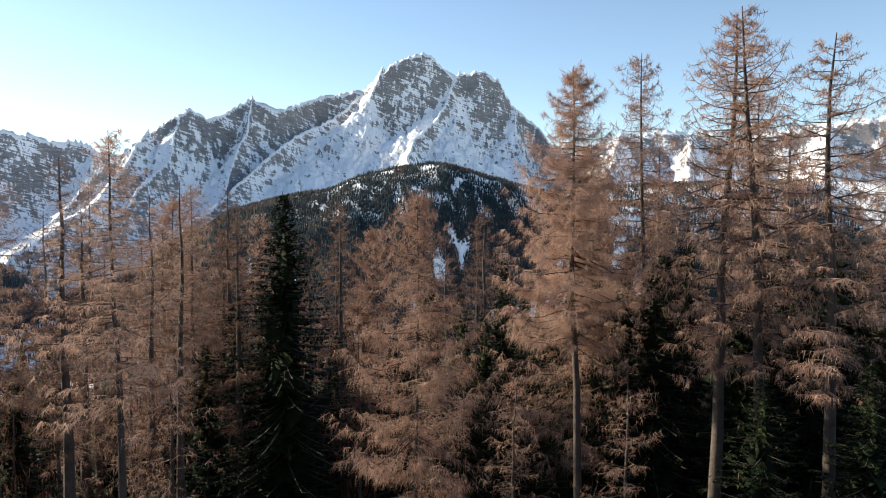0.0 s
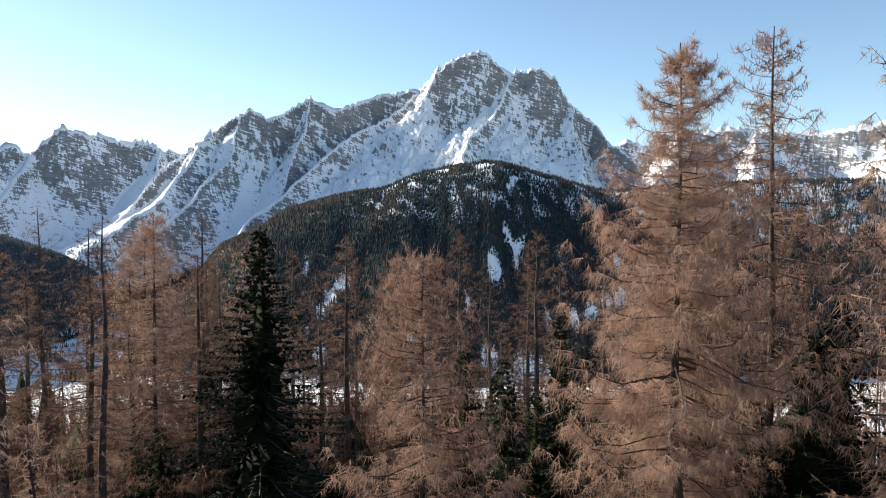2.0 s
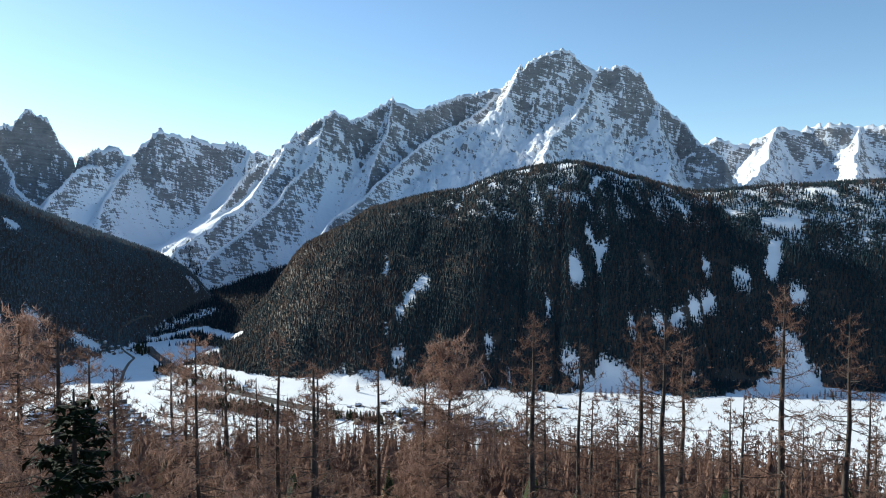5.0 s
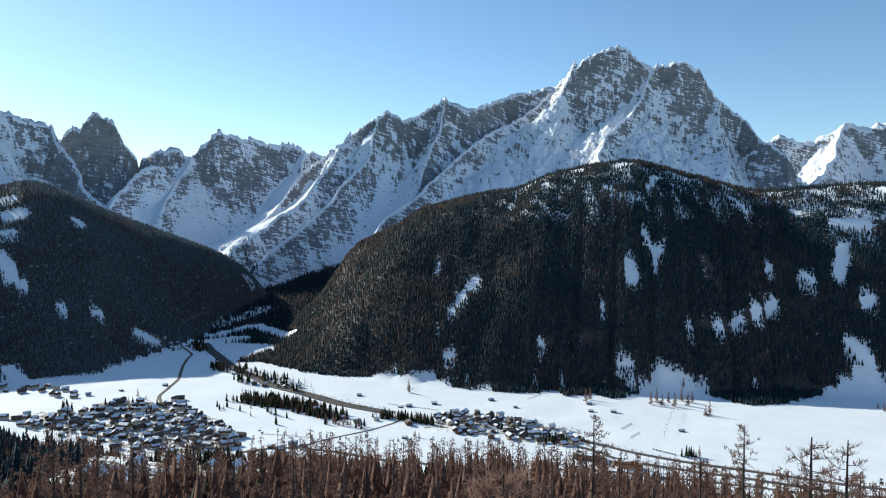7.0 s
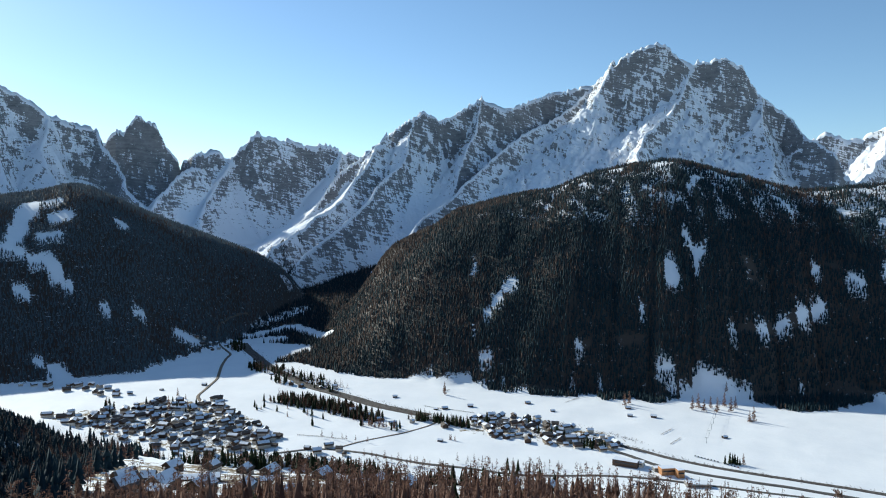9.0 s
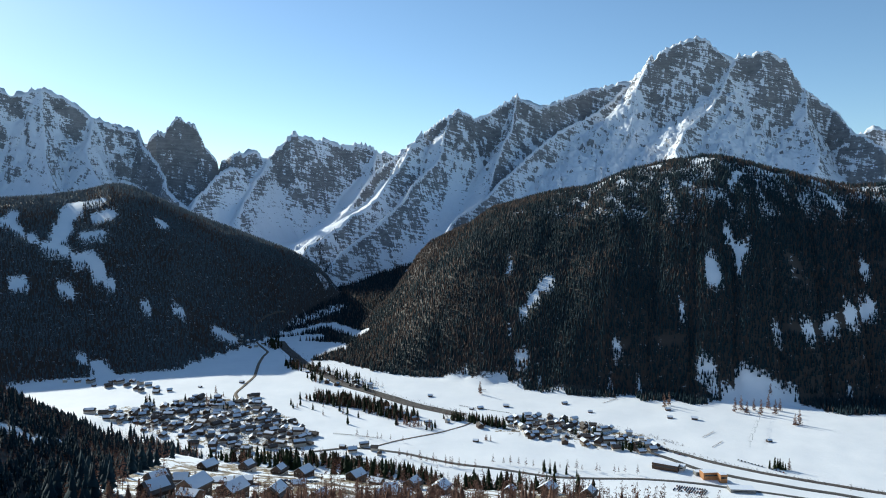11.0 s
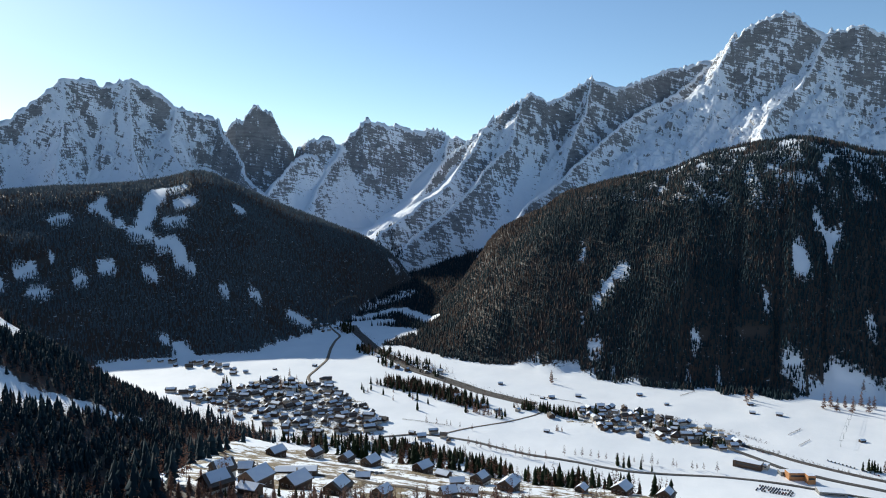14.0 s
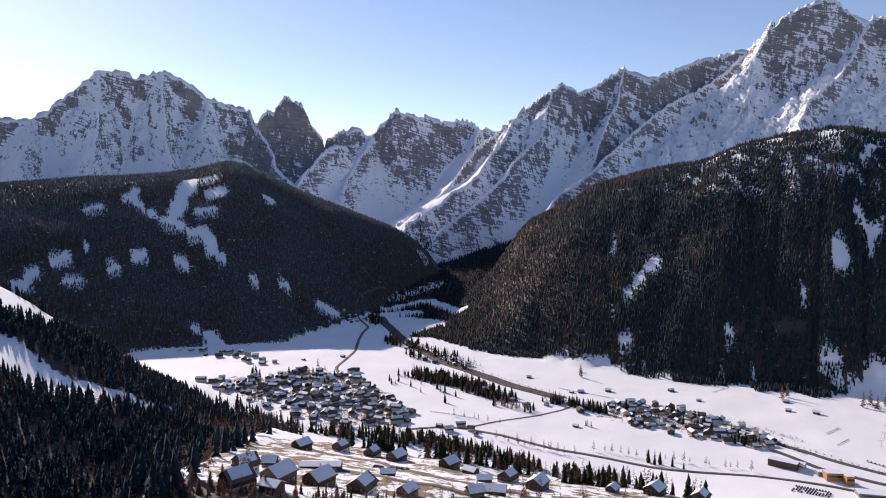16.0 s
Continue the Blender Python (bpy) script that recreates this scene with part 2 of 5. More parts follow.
def mixed(nt, fac, a, b):
    n = nt.nodes.new("ShaderNodeMix")
    n.data_type = 'RGBA'
    for sock, val in ((n.inputs[0], fac), (n.inputs[6], a), (n.inputs[7], b)):
        if isinstance(val, bpy.types.NodeSocket):
            nt.links.new(val, sock)
        elif isinstance(val, (int, float)):
            sock.default_value = val
        else:
            sock.default_value = (*val, 1)
    return n.outputs[2]


def calc(nt, op, a, b=None, c=None):
    n = add(nt, "ShaderNodeMath", operation=op)
    for i, val in enumerate((a, b, c)):
        if val is None:
            continue
        if isinstance(val, bpy.types.NodeSocket):
            nt.links.new(val, n.inputs[i])
        else:
            n.inputs[i].default_value = val
    return n.outputs[0]


def bumped(nt, bsdf, height, strength, distance):
    b = add(nt, "ShaderNodeBump", Strength=strength, Distance=distance)
    nt.links.new(height, b.inputs["Height"])
    nt.links.new(b.outputs["Normal"], bsdf.inputs["Normal"])


def surface(name, color_a, color_b, size, rough=0.85, bump=0.0, detail=5, vary=0.0):
    """Two tones mixed by noise at two scales, with a fine relief."""
    m, nt, nodes, links, bsdf = material(name)
    big, small = noise_of(nt, size, detail), noise_of(nt, size * 0.12, 4)
    k = calc(nt, 'ADD', calc(nt, 'MULTIPLY', big, 0.65), calc(nt, 'MULTIPLY', small, 0.35))
    col = mixed(nt, ramp(nt, k, [(0.36, 0.0), (0.64, 1.0)]), color_a, color_b)
    if vary:
        info = nodes.new("ShaderNodeObjectInfo")
        hsv = add(nt, "ShaderNodeHueSaturation")
        links.new(col, hsv.inputs["Color"])
        links.new(calc(nt, 'MULTIPLY_ADD', info.outputs["Random"], vary * 2, 1 - vary), hsv.inputs["Value"])
        col = hsv.outputs["Color"]
    links.new(col, bsdf.inputs["Base Color"])
    bsdf.inputs["Roughness"].default_value = rough
    if bump:
        bumped(nt, bsdf, small, 0.8, bump)
    return m


def attribute(nt, name):
    a = nt.nodes.new("ShaderNodeAttribute")
    a.attribute_name = name
    return a.outputs["Fac"]


def make_ground_material():
    m, nt, nodes, links, bsdf = material("snowy_ground")
    snow = mixed(nt, ramp(nt, noise_of(nt, 60), [(0.35, 0.0), (0.7, 1.0)]), (0.92, 0.915, 0.91), (0.85, 0.855, 0.86))
    grass = mixed(nt, noise_of(nt, 3.0, 6), (0.13, 0.085, 0.035), (0.25, 0.18, 0.08))
    floor = mixed(nt, noise_of(nt, 2.0, 6), (0.030, 0.024, 0.018), (0.065, 0.048, 0.034))
    melt = calc(nt, 'ADD', noise_of(nt, 17, 7, 0.7), calc(nt, 'MULTIPLY', attribute(nt, "bare"), 0.30))
    bare = ramp(nt, melt, [(0.78, 0.0), (0.83, 1.0)])
    litter = calc(nt, 'ADD', noise_of(nt, 9, 6, 0.65), calc(nt, 'MULTIPLY', attribute(nt, "wood"), 0.55))
    wood = ramp(nt, litter, [(0.80, 0.0), (0.92, 1.0)])
    links.new(mixed(nt, wood, mixed(nt, bare, snow, grass), floor), bsdf.inputs["Base Color"])
    bsdf.inputs["Roughness"].default_value = 0.75
    bumped(nt, bsdf, calc(nt, 'ADD', noise_of(nt, 5, 6), calc(nt, 'MULTIPLY', noise_of(nt, 34, 4), 3.0)), 0.35, 0.9)
    return m


def make_rock_material(name, tone_a, tone_b, snowline):
    m, nt, nodes, links, bsdf = material(name)
    geo = nodes.new("ShaderNodeNewGeometry")
    sep = nodes.new("ShaderNodeSeparateXYZ")
    links.new(geo.outputs["Normal"], sep.inputs["Vector"])
    pos = nodes.new("ShaderNodeSeparateXYZ")
    links.new(geo.outputs["Position"], pos.inputs["Vector"])
    # layers of rock: thin bands in height, bent by noise
    h = calc(nt, 'ADD', calc(nt, 'MULTIPLY', pos.outputs["Z"], 0.06), calc(nt, 'MULTIPLY', noise_of(nt, 220, 5), 5.0))
    comb = nodes.new("ShaderNodeCombineXYZ")
    links.new(h, comb.inputs["Z"])
    band = add(nt, "ShaderNodeTexNoise", Scale=1.4, Detail=4.0, Roughness=0.65)
    links.new(comb.outputs["Vector"], band.inputs["Vector"])
    tone = calc(nt, 'ADD', calc(nt, 'MULTIPLY', band.outputs["Fac"], 0.5), calc(nt, 'MULTIPLY', noise_of(nt, 70, 7, 0.7), 0.5))
    rock = mixed(nt, ramp(nt, tone, [(0.36, 0.0), (0.62, 1.0)]), tone_a, tone_b)
    # snow lies along the dipping ledges and down the couloirs, and on all that is not steep
    def stretched(scale, size, detail, rough):
        v = add(nt, "ShaderNodeVectorMath", operation='MULTIPLY')
        links.new(beds.outputs["Vector"], v.inputs[0])
        v.inputs[1].default_value = scale
        n = add(nt, "ShaderNodeTexNoise", Scale=1.0 / size, Detail=detail, Roughness=rough)
        links.new(v.outputs["Vector"], n.inputs["Vector"])
        return calc(nt, 'SUBTRACT', n.outputs["Fac"], 0.5)

    beds = nodes.new("ShaderNodeCombineXYZ")
    links.new(pos.outputs["X"], beds.inputs["X"])
    links.new(pos.outputs["Y"], beds.inputs["Y"])
    links.new(calc(nt, 'MULTIPLY_ADD', pos.outputs["X"], 0.34, pos.outputs["Z"]), beds.inputs["Z"])
    ledge, couloir, patch = stretched((0.13, 0.13, 1.0), 8, 5, 0.65), stretched((1.0, 1.0, 0.10), 15, 7, 0.7), stretched((1, 1, 1), 90, 4, 0.6)
    hold = calc(nt, 'ADD', calc(nt, 'MULTIPLY', ledge, 0.95), calc(nt, 'MULTIPLY', couloir, 0.95))
    hold = calc(nt, 'ADD', hold, calc(nt, 'MULTIPLY', patch, 0.35))
    k = calc(nt, 'ADD', sep.outputs["Z"], hold)
    snow = ramp(nt, k, [(snowline - 0.015, 0.0), (snowline + 0.02, 1.0)])
    links.new(mixed(nt, snow, rock, (0.86, 0.87, 0.90)), bsdf.inputs["Base Color"])
    bsdf.inputs["Roughness"].default_value = 0.85
    bumped(nt, bsdf, calc(nt, 'ADD', couloir, ledge), 0.55, 6)
    return m


M_GROUND = make_ground_material()
M_ROCK = make_rock_material("dolomite_rock_and_snow", (0.10, 0.104, 0.113), (0.30, 0.288, 0.282), 0.39)


# ---- the setting: ground and mountains ----
def from_arrays(name, verts, faces, mat, parent=None):
    """One mesh object from an array of points and an array of triangles or quads."""
    me = bpy.data.meshes.new(name)
    verts, faces = np.asarray(verts, np.float32), np.asarray(faces, np.int32)
    me.vertices.add(len(verts))
    me.vertices.foreach_set("co", verts.ravel())
    n, k = faces.shape
    me.loops.add(n * k)
    me.polygons.add(n)
    me.loops.foreach_set("vertex_index", faces.ravel())
    me.polygons.foreach_set("loop_start", np.arange(0, n * k, k, dtype=np.int32))
    me.update(calc_edges=True)
    me.validate()
    if mat is not None:
        me.materials.append(mat)
    ob = new(name, me)
    ob.parent = parent
    return ob


def grid_faces(rows, cols, wrap=False):
    i = np.arange(rows - 1)[:, None] * cols
    j = np.arange(cols if wrap else cols - 1)[None, :]
    k = (j + 1) % cols
    return np.stack([i + j, i + k, i + cols + k, i + cols + j], -1).reshape(-1, 4)


def set_float(ob, name, values):
    a = ob.data.attributes.new(name, 'FLOAT', 'POINT')
    a.data.foreach_set("value", np.asarray(values, np.float32))


def shade_smooth(ob):
    ob.data.polygons.foreach_set("use_smooth", np.ones(len(ob.data.polygons), bool))


# open strips in the woods: x, y to x, y, half width
SKI_RUNS = [(-1841, 1464, -1826, 1437, 13), (-1826, 1437, -1776, 1427, 9), (-1776, 1427, -1682, 1408, 7), (-1682, 1408, -1645, 1425, 12),
            (-1791, 1636, -1743, 1560, 17), (-1743, 1560, -1664, 1461, 15), (-1664, 1461, -1650, 1429, 10), (-1650, 1429, -1570, 1448, 10),
            (-1570, 1448, -1552, 1457, 12), (-1534, 1455, -1482, 1435, 10), (-1482, 1435, -1421, 1426, 6), (-1368, 1424, -1280, 1423, 4),
            (-1762, 1656, -1723, 1678, 8), (-1690, 1616, -1645, 1609, 18), (-1629, 1511, -1600, 1549, 9), (-1845, 1289, -1817, 1402, 7)]
SKI_RUNS += [(-1683, 1201, -1689, 1136, 8), (-1689, 1136, -1688, 1077, 8), (-1688, 1077, -1672, 1026, 9), (-1672, 1026, -1638, 993, 14),
             (-1638, 993, -1610, 945, 13), (-1629, 1027, -1597, 1103, 5), (-1597, 1103, -1581, 1221, 5), (-1581, 1221, -1571, 1264, 5),
             (-1582, 1273, -1588, 1307, 11), (-1530, 1353, -1488, 1353, 8), (-1274, 1458, -1259, 1518, 6), (-1510, 1064, -1461, 1123, 6),
             (-1571, 1728, -1538, 1718, 11), (-1313, 1213, -1293, 1203, 7), (-1276, 1213, -1193, 1185, 11), (-1210, 1540, -1167, 1549, 11)]
GLADES = [(-359, 1636, -376, 1605, 12), (-376, 1605, -395, 1553, 10), (-395, 1553, -415, 1516, 6), (14, 1757, 47, 1700, 6),
          (63, 1736, 47, 1690, 7), (47, 1700, 40, 1650, 4), (-12, 1663, -7, 1627, 13), (152, 1722, 156, 1712, 11),
          (154, 1690, 175, 1688, 8), (315, 1780, 332, 1781, 7), (357, 1758, 374, 1742, 7), (288, 1757, 315, 1780, 4),
          (110, 1565, 167, 1592, 5), (167, 1592, 226, 1631, 9), (226, 1631, 295, 1691, 9), (-66, 1586, -64, 1568, 6)]
GLADES += [(-101, 1508, -67, 1510, 7), (463, 1842, 434, 1763, 12), (-189, 1489, -167, 1498, 5), (-381, 1453, -363, 1456, 7),
           (-32, 1519, -16, 1523, 4), (-32, 1461, 0, 1473, 5), (425, 1623, 456, 1595, 13), (463, 1703, 488, 1719, 10),
           (-467, 1666, -462, 1701, 4), (-462, 1701, -475, 1747, 3), (64, 2024, 31, 1909, 8), (232, 2009, 262, 1929, 8),
           (382, 1988, 403, 1965, 13), (462, 1927, 532, 1921, 14), (438, 2109, 475, 2096, 7), (-272, 1952, -215, 1981, 5)]
SIDE_FIELDS = [(-1196, 1739, -1135, 1795, 22), (-1151, 1789, -1115, 1930, 26), (-1115, 1940, -940, 1835, 26), (-1040, 1660, -900, 1650, 17),
               (-1120, 1700, -1060, 1760, 40), (-1557, 2677, -1394, 2585, 10), (-1488, 2643, -1374, 2583, 13), (-1387, 2608, -1317, 2894, 15)]
MEADOWS = [(-800, 480, -705, 495, 30), (-705, 495, -690, 530, 20), (-690, 530, -692, 600, 9), (-692, 600, -715, 650, 6), (-905, 585, -990, 570, 42),
           (-905, 600, -925, 660, 14), (-990, 570, -1150, 560, 50)]


def in_strips(x, y, strips, grow=1.0):
    """1 inside the strips, 0 outside, with a ragged edge."""
    wob = 4 * fbm(x, y, 30, 3, 81)
    out = np.zeros(np.shape(x))
    for x0, y0, x1, y1, w in strips:
        dx, dy = x1 - x0, y1 - y0
        s = np.clip(((x - x0) * dx + (y - y0) * dy) / (dx * dx + dy * dy), 0, 1)
        d = np.hypot(x - x0 - s * dx, y - y0 - s * dy) + wob
        out = np.maximum(out, smooth(w * grow + 3, w * grow - 3, d))
    return out


def bare_share(x, y):
    """Where the snow has melted: the sunny terrace with its chalets, and the yards and lanes of the villages."""
    terrace = smooth(250, 290, y) * smooth(640, 560, y) * smooth(-420, -360, x) * smooth(420, 250, x)
    yards = in_strips(x, y, [(-990, 975, -800, 960, 42), (-800, 960, -620, 935, 62), (-880, 1080, -700, 1020, 60), (-300, 1150, -110, 1130, 48)])
    return np.maximum(terrace, 0.95 * yards)


def near_wood(x, y):
    """Trees on the hillside below the flight and on the bank of the ravine."""
    cut = -240 - 0.75 * (np.clip(y, 60, 900) - 200)
    slope = smooth(268, 240, y + 0.10 * (x + 150) + 14 * fbm(x, y, 60, 2, 71)) * smooth(cut - 10, cut + 10, x)
    bank = smooth(cut + 58, cut + 30, x) * smooth(900, 770, y + 60 * fbm(x, y, 150, 2, 75)) * (1 - in_strips(x, y, MEADOWS))
    return np.maximum(slope, bank) * smooth(-200, 0, y + 200)


def far_wood(x, y):
    """Trees on the two mountains across the valley; thin and patchy towards the top."""
    slope = wood_mountain(x, y)
    edge = steps(x, EDGE) + 7 * fbm(x, y, 40, 3, 33)
    a = (y > edge) & (x > -1180) & ((slope <= 1.5) & (x > -900) | (slope > 1.5) & (land(x, y) <= slope + 0.5))
    b = (ski_mountain(x, y) > 2.5) & (ski_mountain(x, y) > valley_floor(x, y)) & (bearing(x, y)[1] < 2640)
    top = smooth(1960, 2080, y) * smooth(-400, -300, x) * smooth(-0.15, 0.35, fbm(x, y, 70, 3, 77))
    side = smooth(-750, -300, x) * smooth(300, 380, land(x, y)) * smooth(-0.2, 0.3, fbm(x, y, 45, 3, 78)) * 0.8
    east = smooth(380, 480, x) * smooth(1800, 1900, y) * smooth(-0.3, 0.2, fbm(x, y, 60, 3, 79)) * 0.8
    right = a * (1 - in_strips(x, y, GLADES, 1.05)) * (1 - in_strips(x, y, SIDE_FIELDS[:5])) * (1 - 0.85 * np.maximum(np.maximum(top, 0.75 * side * (x > -560)), 0.75 * east))
    return np.maximum(right, b * (1 - in_strips(x, y, SKI_RUNS, 1.5)))


def side_wood(x, y):
    """Woods on the floor of the side valley, round its snowfields."""
    here = smooth(1690, 1730, y) * smooth(3050, 2900, y) * smooth(-1800, -1740, x) * smooth(-860, -900, x)
    return here * (far_wood(x, y) < 0.1) * (ski_mountain(x, y) < valley_floor(x, y) + 2) * (wood_mountain(x, y) < valley_floor(x, y) + 3) * (1 - in_strips(x, y, SIDE_FIELDS)) * \
        (1 - 0.6 * in_strips(x, y, [(-1228, 1840, -1198, 2150, 34)]))


def upper_land(x, y):
    """The land with the foot of the massif on it."""
    return np.maximum(land(x, y), range_height(np.asarray(x, float), np.asarray(y, float), MASSIF, 1.35, 1.0, 101))


def foot_wood(x, y):
    """The forest that climbs the foot of the massif above the side valley, cut by avalanche tracks."""
    b, r = bearing(x, y)
    z = upper_land(x, y)
    here = smooth(430, 300, z + 60 * fbm(x, y, 120, 3, 83)) * (b > -34) * (b < -19) * (r > 2350) * (r < 3150)
    tracks = smooth(0.75, 0.95, ridged(b * 14, r * 0.02, 12, 2, 85, 0.5))
    return here * (1 - 0.85 * tracks) * (side_wood(x, y) < 0.1) * (far_wood(x, y) < 0.1)


def wood_share(x, y):
    """Where the ground lies under trees."""
    return np.clip(near_wood(x, y) + far_wood(x, y) * np.where(ski_mountain(x, y) > 2, 0.95, 1.0) + side_wood(x, y), 0, 1)



def build_ground():
    front = np.arange(-72, 46, 0.3)
    rest = np.arange(46, 288, 3.0)
    b = np.radians(np.concatenate([front, rest]))
    r = np.concatenate([[0.01], np.geomspace(2.5, 4960, 350)])
    x, y = r[:, None] * np.sin(b)[None, :], r[:, None] * np.cos(b)[None, :]
    z = land(x, y)
    ob = from_arrays("ground", np.stack([x, y, z], -1).reshape(-1, 3), grid_faces(len(r), len(b), True)[:, ::-1], M_GROUND)
    set_float(ob, "bare", bare_share(x, y).ravel())
    set_float(ob, "wood", wood_share(x, y).ravel())
    shade_smooth(ob)
    return tagged(ob, "snow-covered valley floor and hillsides with patches of bare grass", "ground", kind="structure")


def build_range(name, lines, b0, b1, r0, r1, db, dr, steep, crag, seed, mat, label):
    b = np.radians(np.arange(b0, b1, db))
    r = np.arange(r0, r1, dr)
    x, y = HUB[0] + r[:, None] * np.sin(b)[None, :], HUB[1] + r[:, None] * np.cos(b)[None, :]
    z = range_height(x, y, lines, steep, crag, seed)
    skirt = smooth(r0, r0 + 350, r)[:, None] * smooth(b0, b0 + 2, np.degrees(b))[None, :] * smooth(b1, b1 - 2, np.degrees(b))[None, :]
    low = land(x, y) - 8
    z = np.where(z > low, low + (z - low) * skirt, low)
    ob = from_arrays(name, np.stack([x, y, z], -1).reshape(-1, 3), grid_faces(len(r), len(b))[:, ::-1], mat)
    return tagged(ob, label, "mountain", kind="structure")


build_ground()
build_range("mountain_massif", MASSIF, -36, 16, 2280, 4340, 0.075, 6.5, 1.35, 1.0, 101, M_ROCK,
            "snow-dusted grey and ochre limestone massif with jagged summits")
build_range("mountain_range", BACK_RANGE, -43, -19, 2950, 4750, 0.11, 10, 1.3, 0.95, 211, M_ROCK,
            "shaded snowy rock ridge closing the side valley")
build_range("mountain_peak", TOOTH, -46, -35, 4150, 4930, 0.08, 6, 2.0, 1.0, 307, M_ROCK, "tooth-shaped rock peak above a snow saddle")
build_range("mountain_range", LEFT_RANGE, -78, -34, 2700, 4960, 0.115, 10.5, 1.25, 1.1, 401, M_ROCK,
            "broad jagged snowy mountain range in hazy back light")
build_range("mountain_range", RIGHT_RANGE, 4, 46, 2900, 4960, 0.11, 10, 1.2, 1.2, 503, M_ROCK,
            "distant sunlit snowy peaks beyond a wooded shoulder")

# ---- trees ----
def foliage(name, tones, rough=0.8, through_light=0.0):
    """Bark, twigs or needles: tones vary from clump to clump and from tree to tree."""
    m, nt, nodes, links, bsdf = material(name)
    geo = nodes.new("ShaderNodeNewGeometry")
    info = nodes.new("ShaderNodeObjectInfo")
    k = calc(nt, 'ADD', calc(nt, 'MULTIPLY', geo.outputs["Random Per Island"], 0.6), calc(nt, 'MULTIPLY', info.outputs["Random"], 0.4))
    col = ramp(nt, k, [(i / (len(tones) - 1) * 0.8 + 0.1, c) for i, c in enumerate(tones)])
    links.new(mixed(nt, calc(nt, 'MULTIPLY', noise_of(nt, 0.6), 0.5), col, tones[0]), bsdf.inputs["Base Color"])
    bsdf.inputs["Roughness"].default_value = rough
    bsdf.inputs["Specular IOR Level"].default_value = 0.12
    if through_light:
        # thin round twigs: light from behind wraps round to the near side
        tr = nodes.new("ShaderNodeBsdfTranslucent")
        links.new(col, tr.inputs["Color"])
        mix = add(nt, "ShaderNodeMixShader", Fac=through_light)
        links.new(bsdf.outputs["BSDF"], mix.inputs[1])
        links.new(tr.outputs["BSDF"], mix.inputs[2])
        links.new(mix.outputs["Shader"], nodes["Material Output"].inputs["Surface"])
    return m


M_BARK = surface("larch_bark", (0.045, 0.034, 0.028), (0.125, 0.095, 0.075), 0.5, 0.9, 0.03)
M_TWIG = foliage("bare_larch_twigs", [(0.29, 0.18, 0.135), (0.49, 0.32, 0.24), (0.62, 0.44, 0.345)], 0.8, 0.36)
# two darker tones of the same twigs, shade partly put into their colour
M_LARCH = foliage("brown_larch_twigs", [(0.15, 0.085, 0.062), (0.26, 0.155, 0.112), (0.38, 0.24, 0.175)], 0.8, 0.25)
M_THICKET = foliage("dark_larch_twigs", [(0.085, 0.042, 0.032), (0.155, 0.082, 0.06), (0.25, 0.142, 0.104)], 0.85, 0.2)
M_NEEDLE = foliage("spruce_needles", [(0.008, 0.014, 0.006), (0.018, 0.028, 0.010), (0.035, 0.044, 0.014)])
# bluer than the near needles: some distance haze is put into the colour
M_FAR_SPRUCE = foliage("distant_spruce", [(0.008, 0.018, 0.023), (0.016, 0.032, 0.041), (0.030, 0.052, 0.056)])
# paler grey-blue copy of the distant spruce, with haze put into its colour
M_HAZED = foliage("hazed_spruce", [(0.055, 0.07, 0.079), (0.095, 0.117, 0.128), (0.15, 0.17, 0.178)])
M_FAR_LARCH = foliage("distant_larch", [(0.05, 0.036, 0.032), (0.085, 0.058, 0.046), (0.135, 0.09, 0.066)])


class Shape:
    """Gathers triangles as arrays."""

    def __init__(self):
        self.v, self.f, self.n = [], [], 0

    def put(self, verts, faces):
        self.v.append(np.asarray(verts, float))
        self.f.append(np.asarray(faces, int) + self.n)
        self.n += len(verts)

    def tris(self, corners):
        """corners: n x 3 x 3."""
        corners = np.asarray(corners, float)
        self.put(corners.reshape(-1, 3), np.arange(len(corners) * 3).reshape(-1, 3))

    def tube(self, pts, radii, sides):
        pts = np.asarray(pts, float)
        ring = []
        for i, p in enumerate(pts):
            d = pts[min(i + 1, len(pts) - 1)] - pts[max(i - 1, 0)]
            d = d / (np.linalg.norm(d) + 1e-9)
            u = np.cross(d, (0.31, 0.95, 0.05) if abs(d[2]) > 0.9 else (0, 0, 1))
            u /= np.linalg.norm(u)
            w = np.cross(d, u)
            a = np.arange(sides) * 2 * math.pi / sides
            ring.append(p + radii[i] * (np.cos(a)[:, None] * u + np.sin(a)[:, None] * w))
        q = grid_faces(len(pts), sides, True)
        self.put(np.concatenate(ring), np.concatenate([q[:, [0, 1, 2]], q[:, [0, 2, 3]]]))

    def arrays(self):
        return np.concatenate(self.v), np.concatenate(self.f)

    def object(self, name, mat, parent=None):
        v, f = self.arrays()
        return from_arrays(name, v, f, mat, parent)


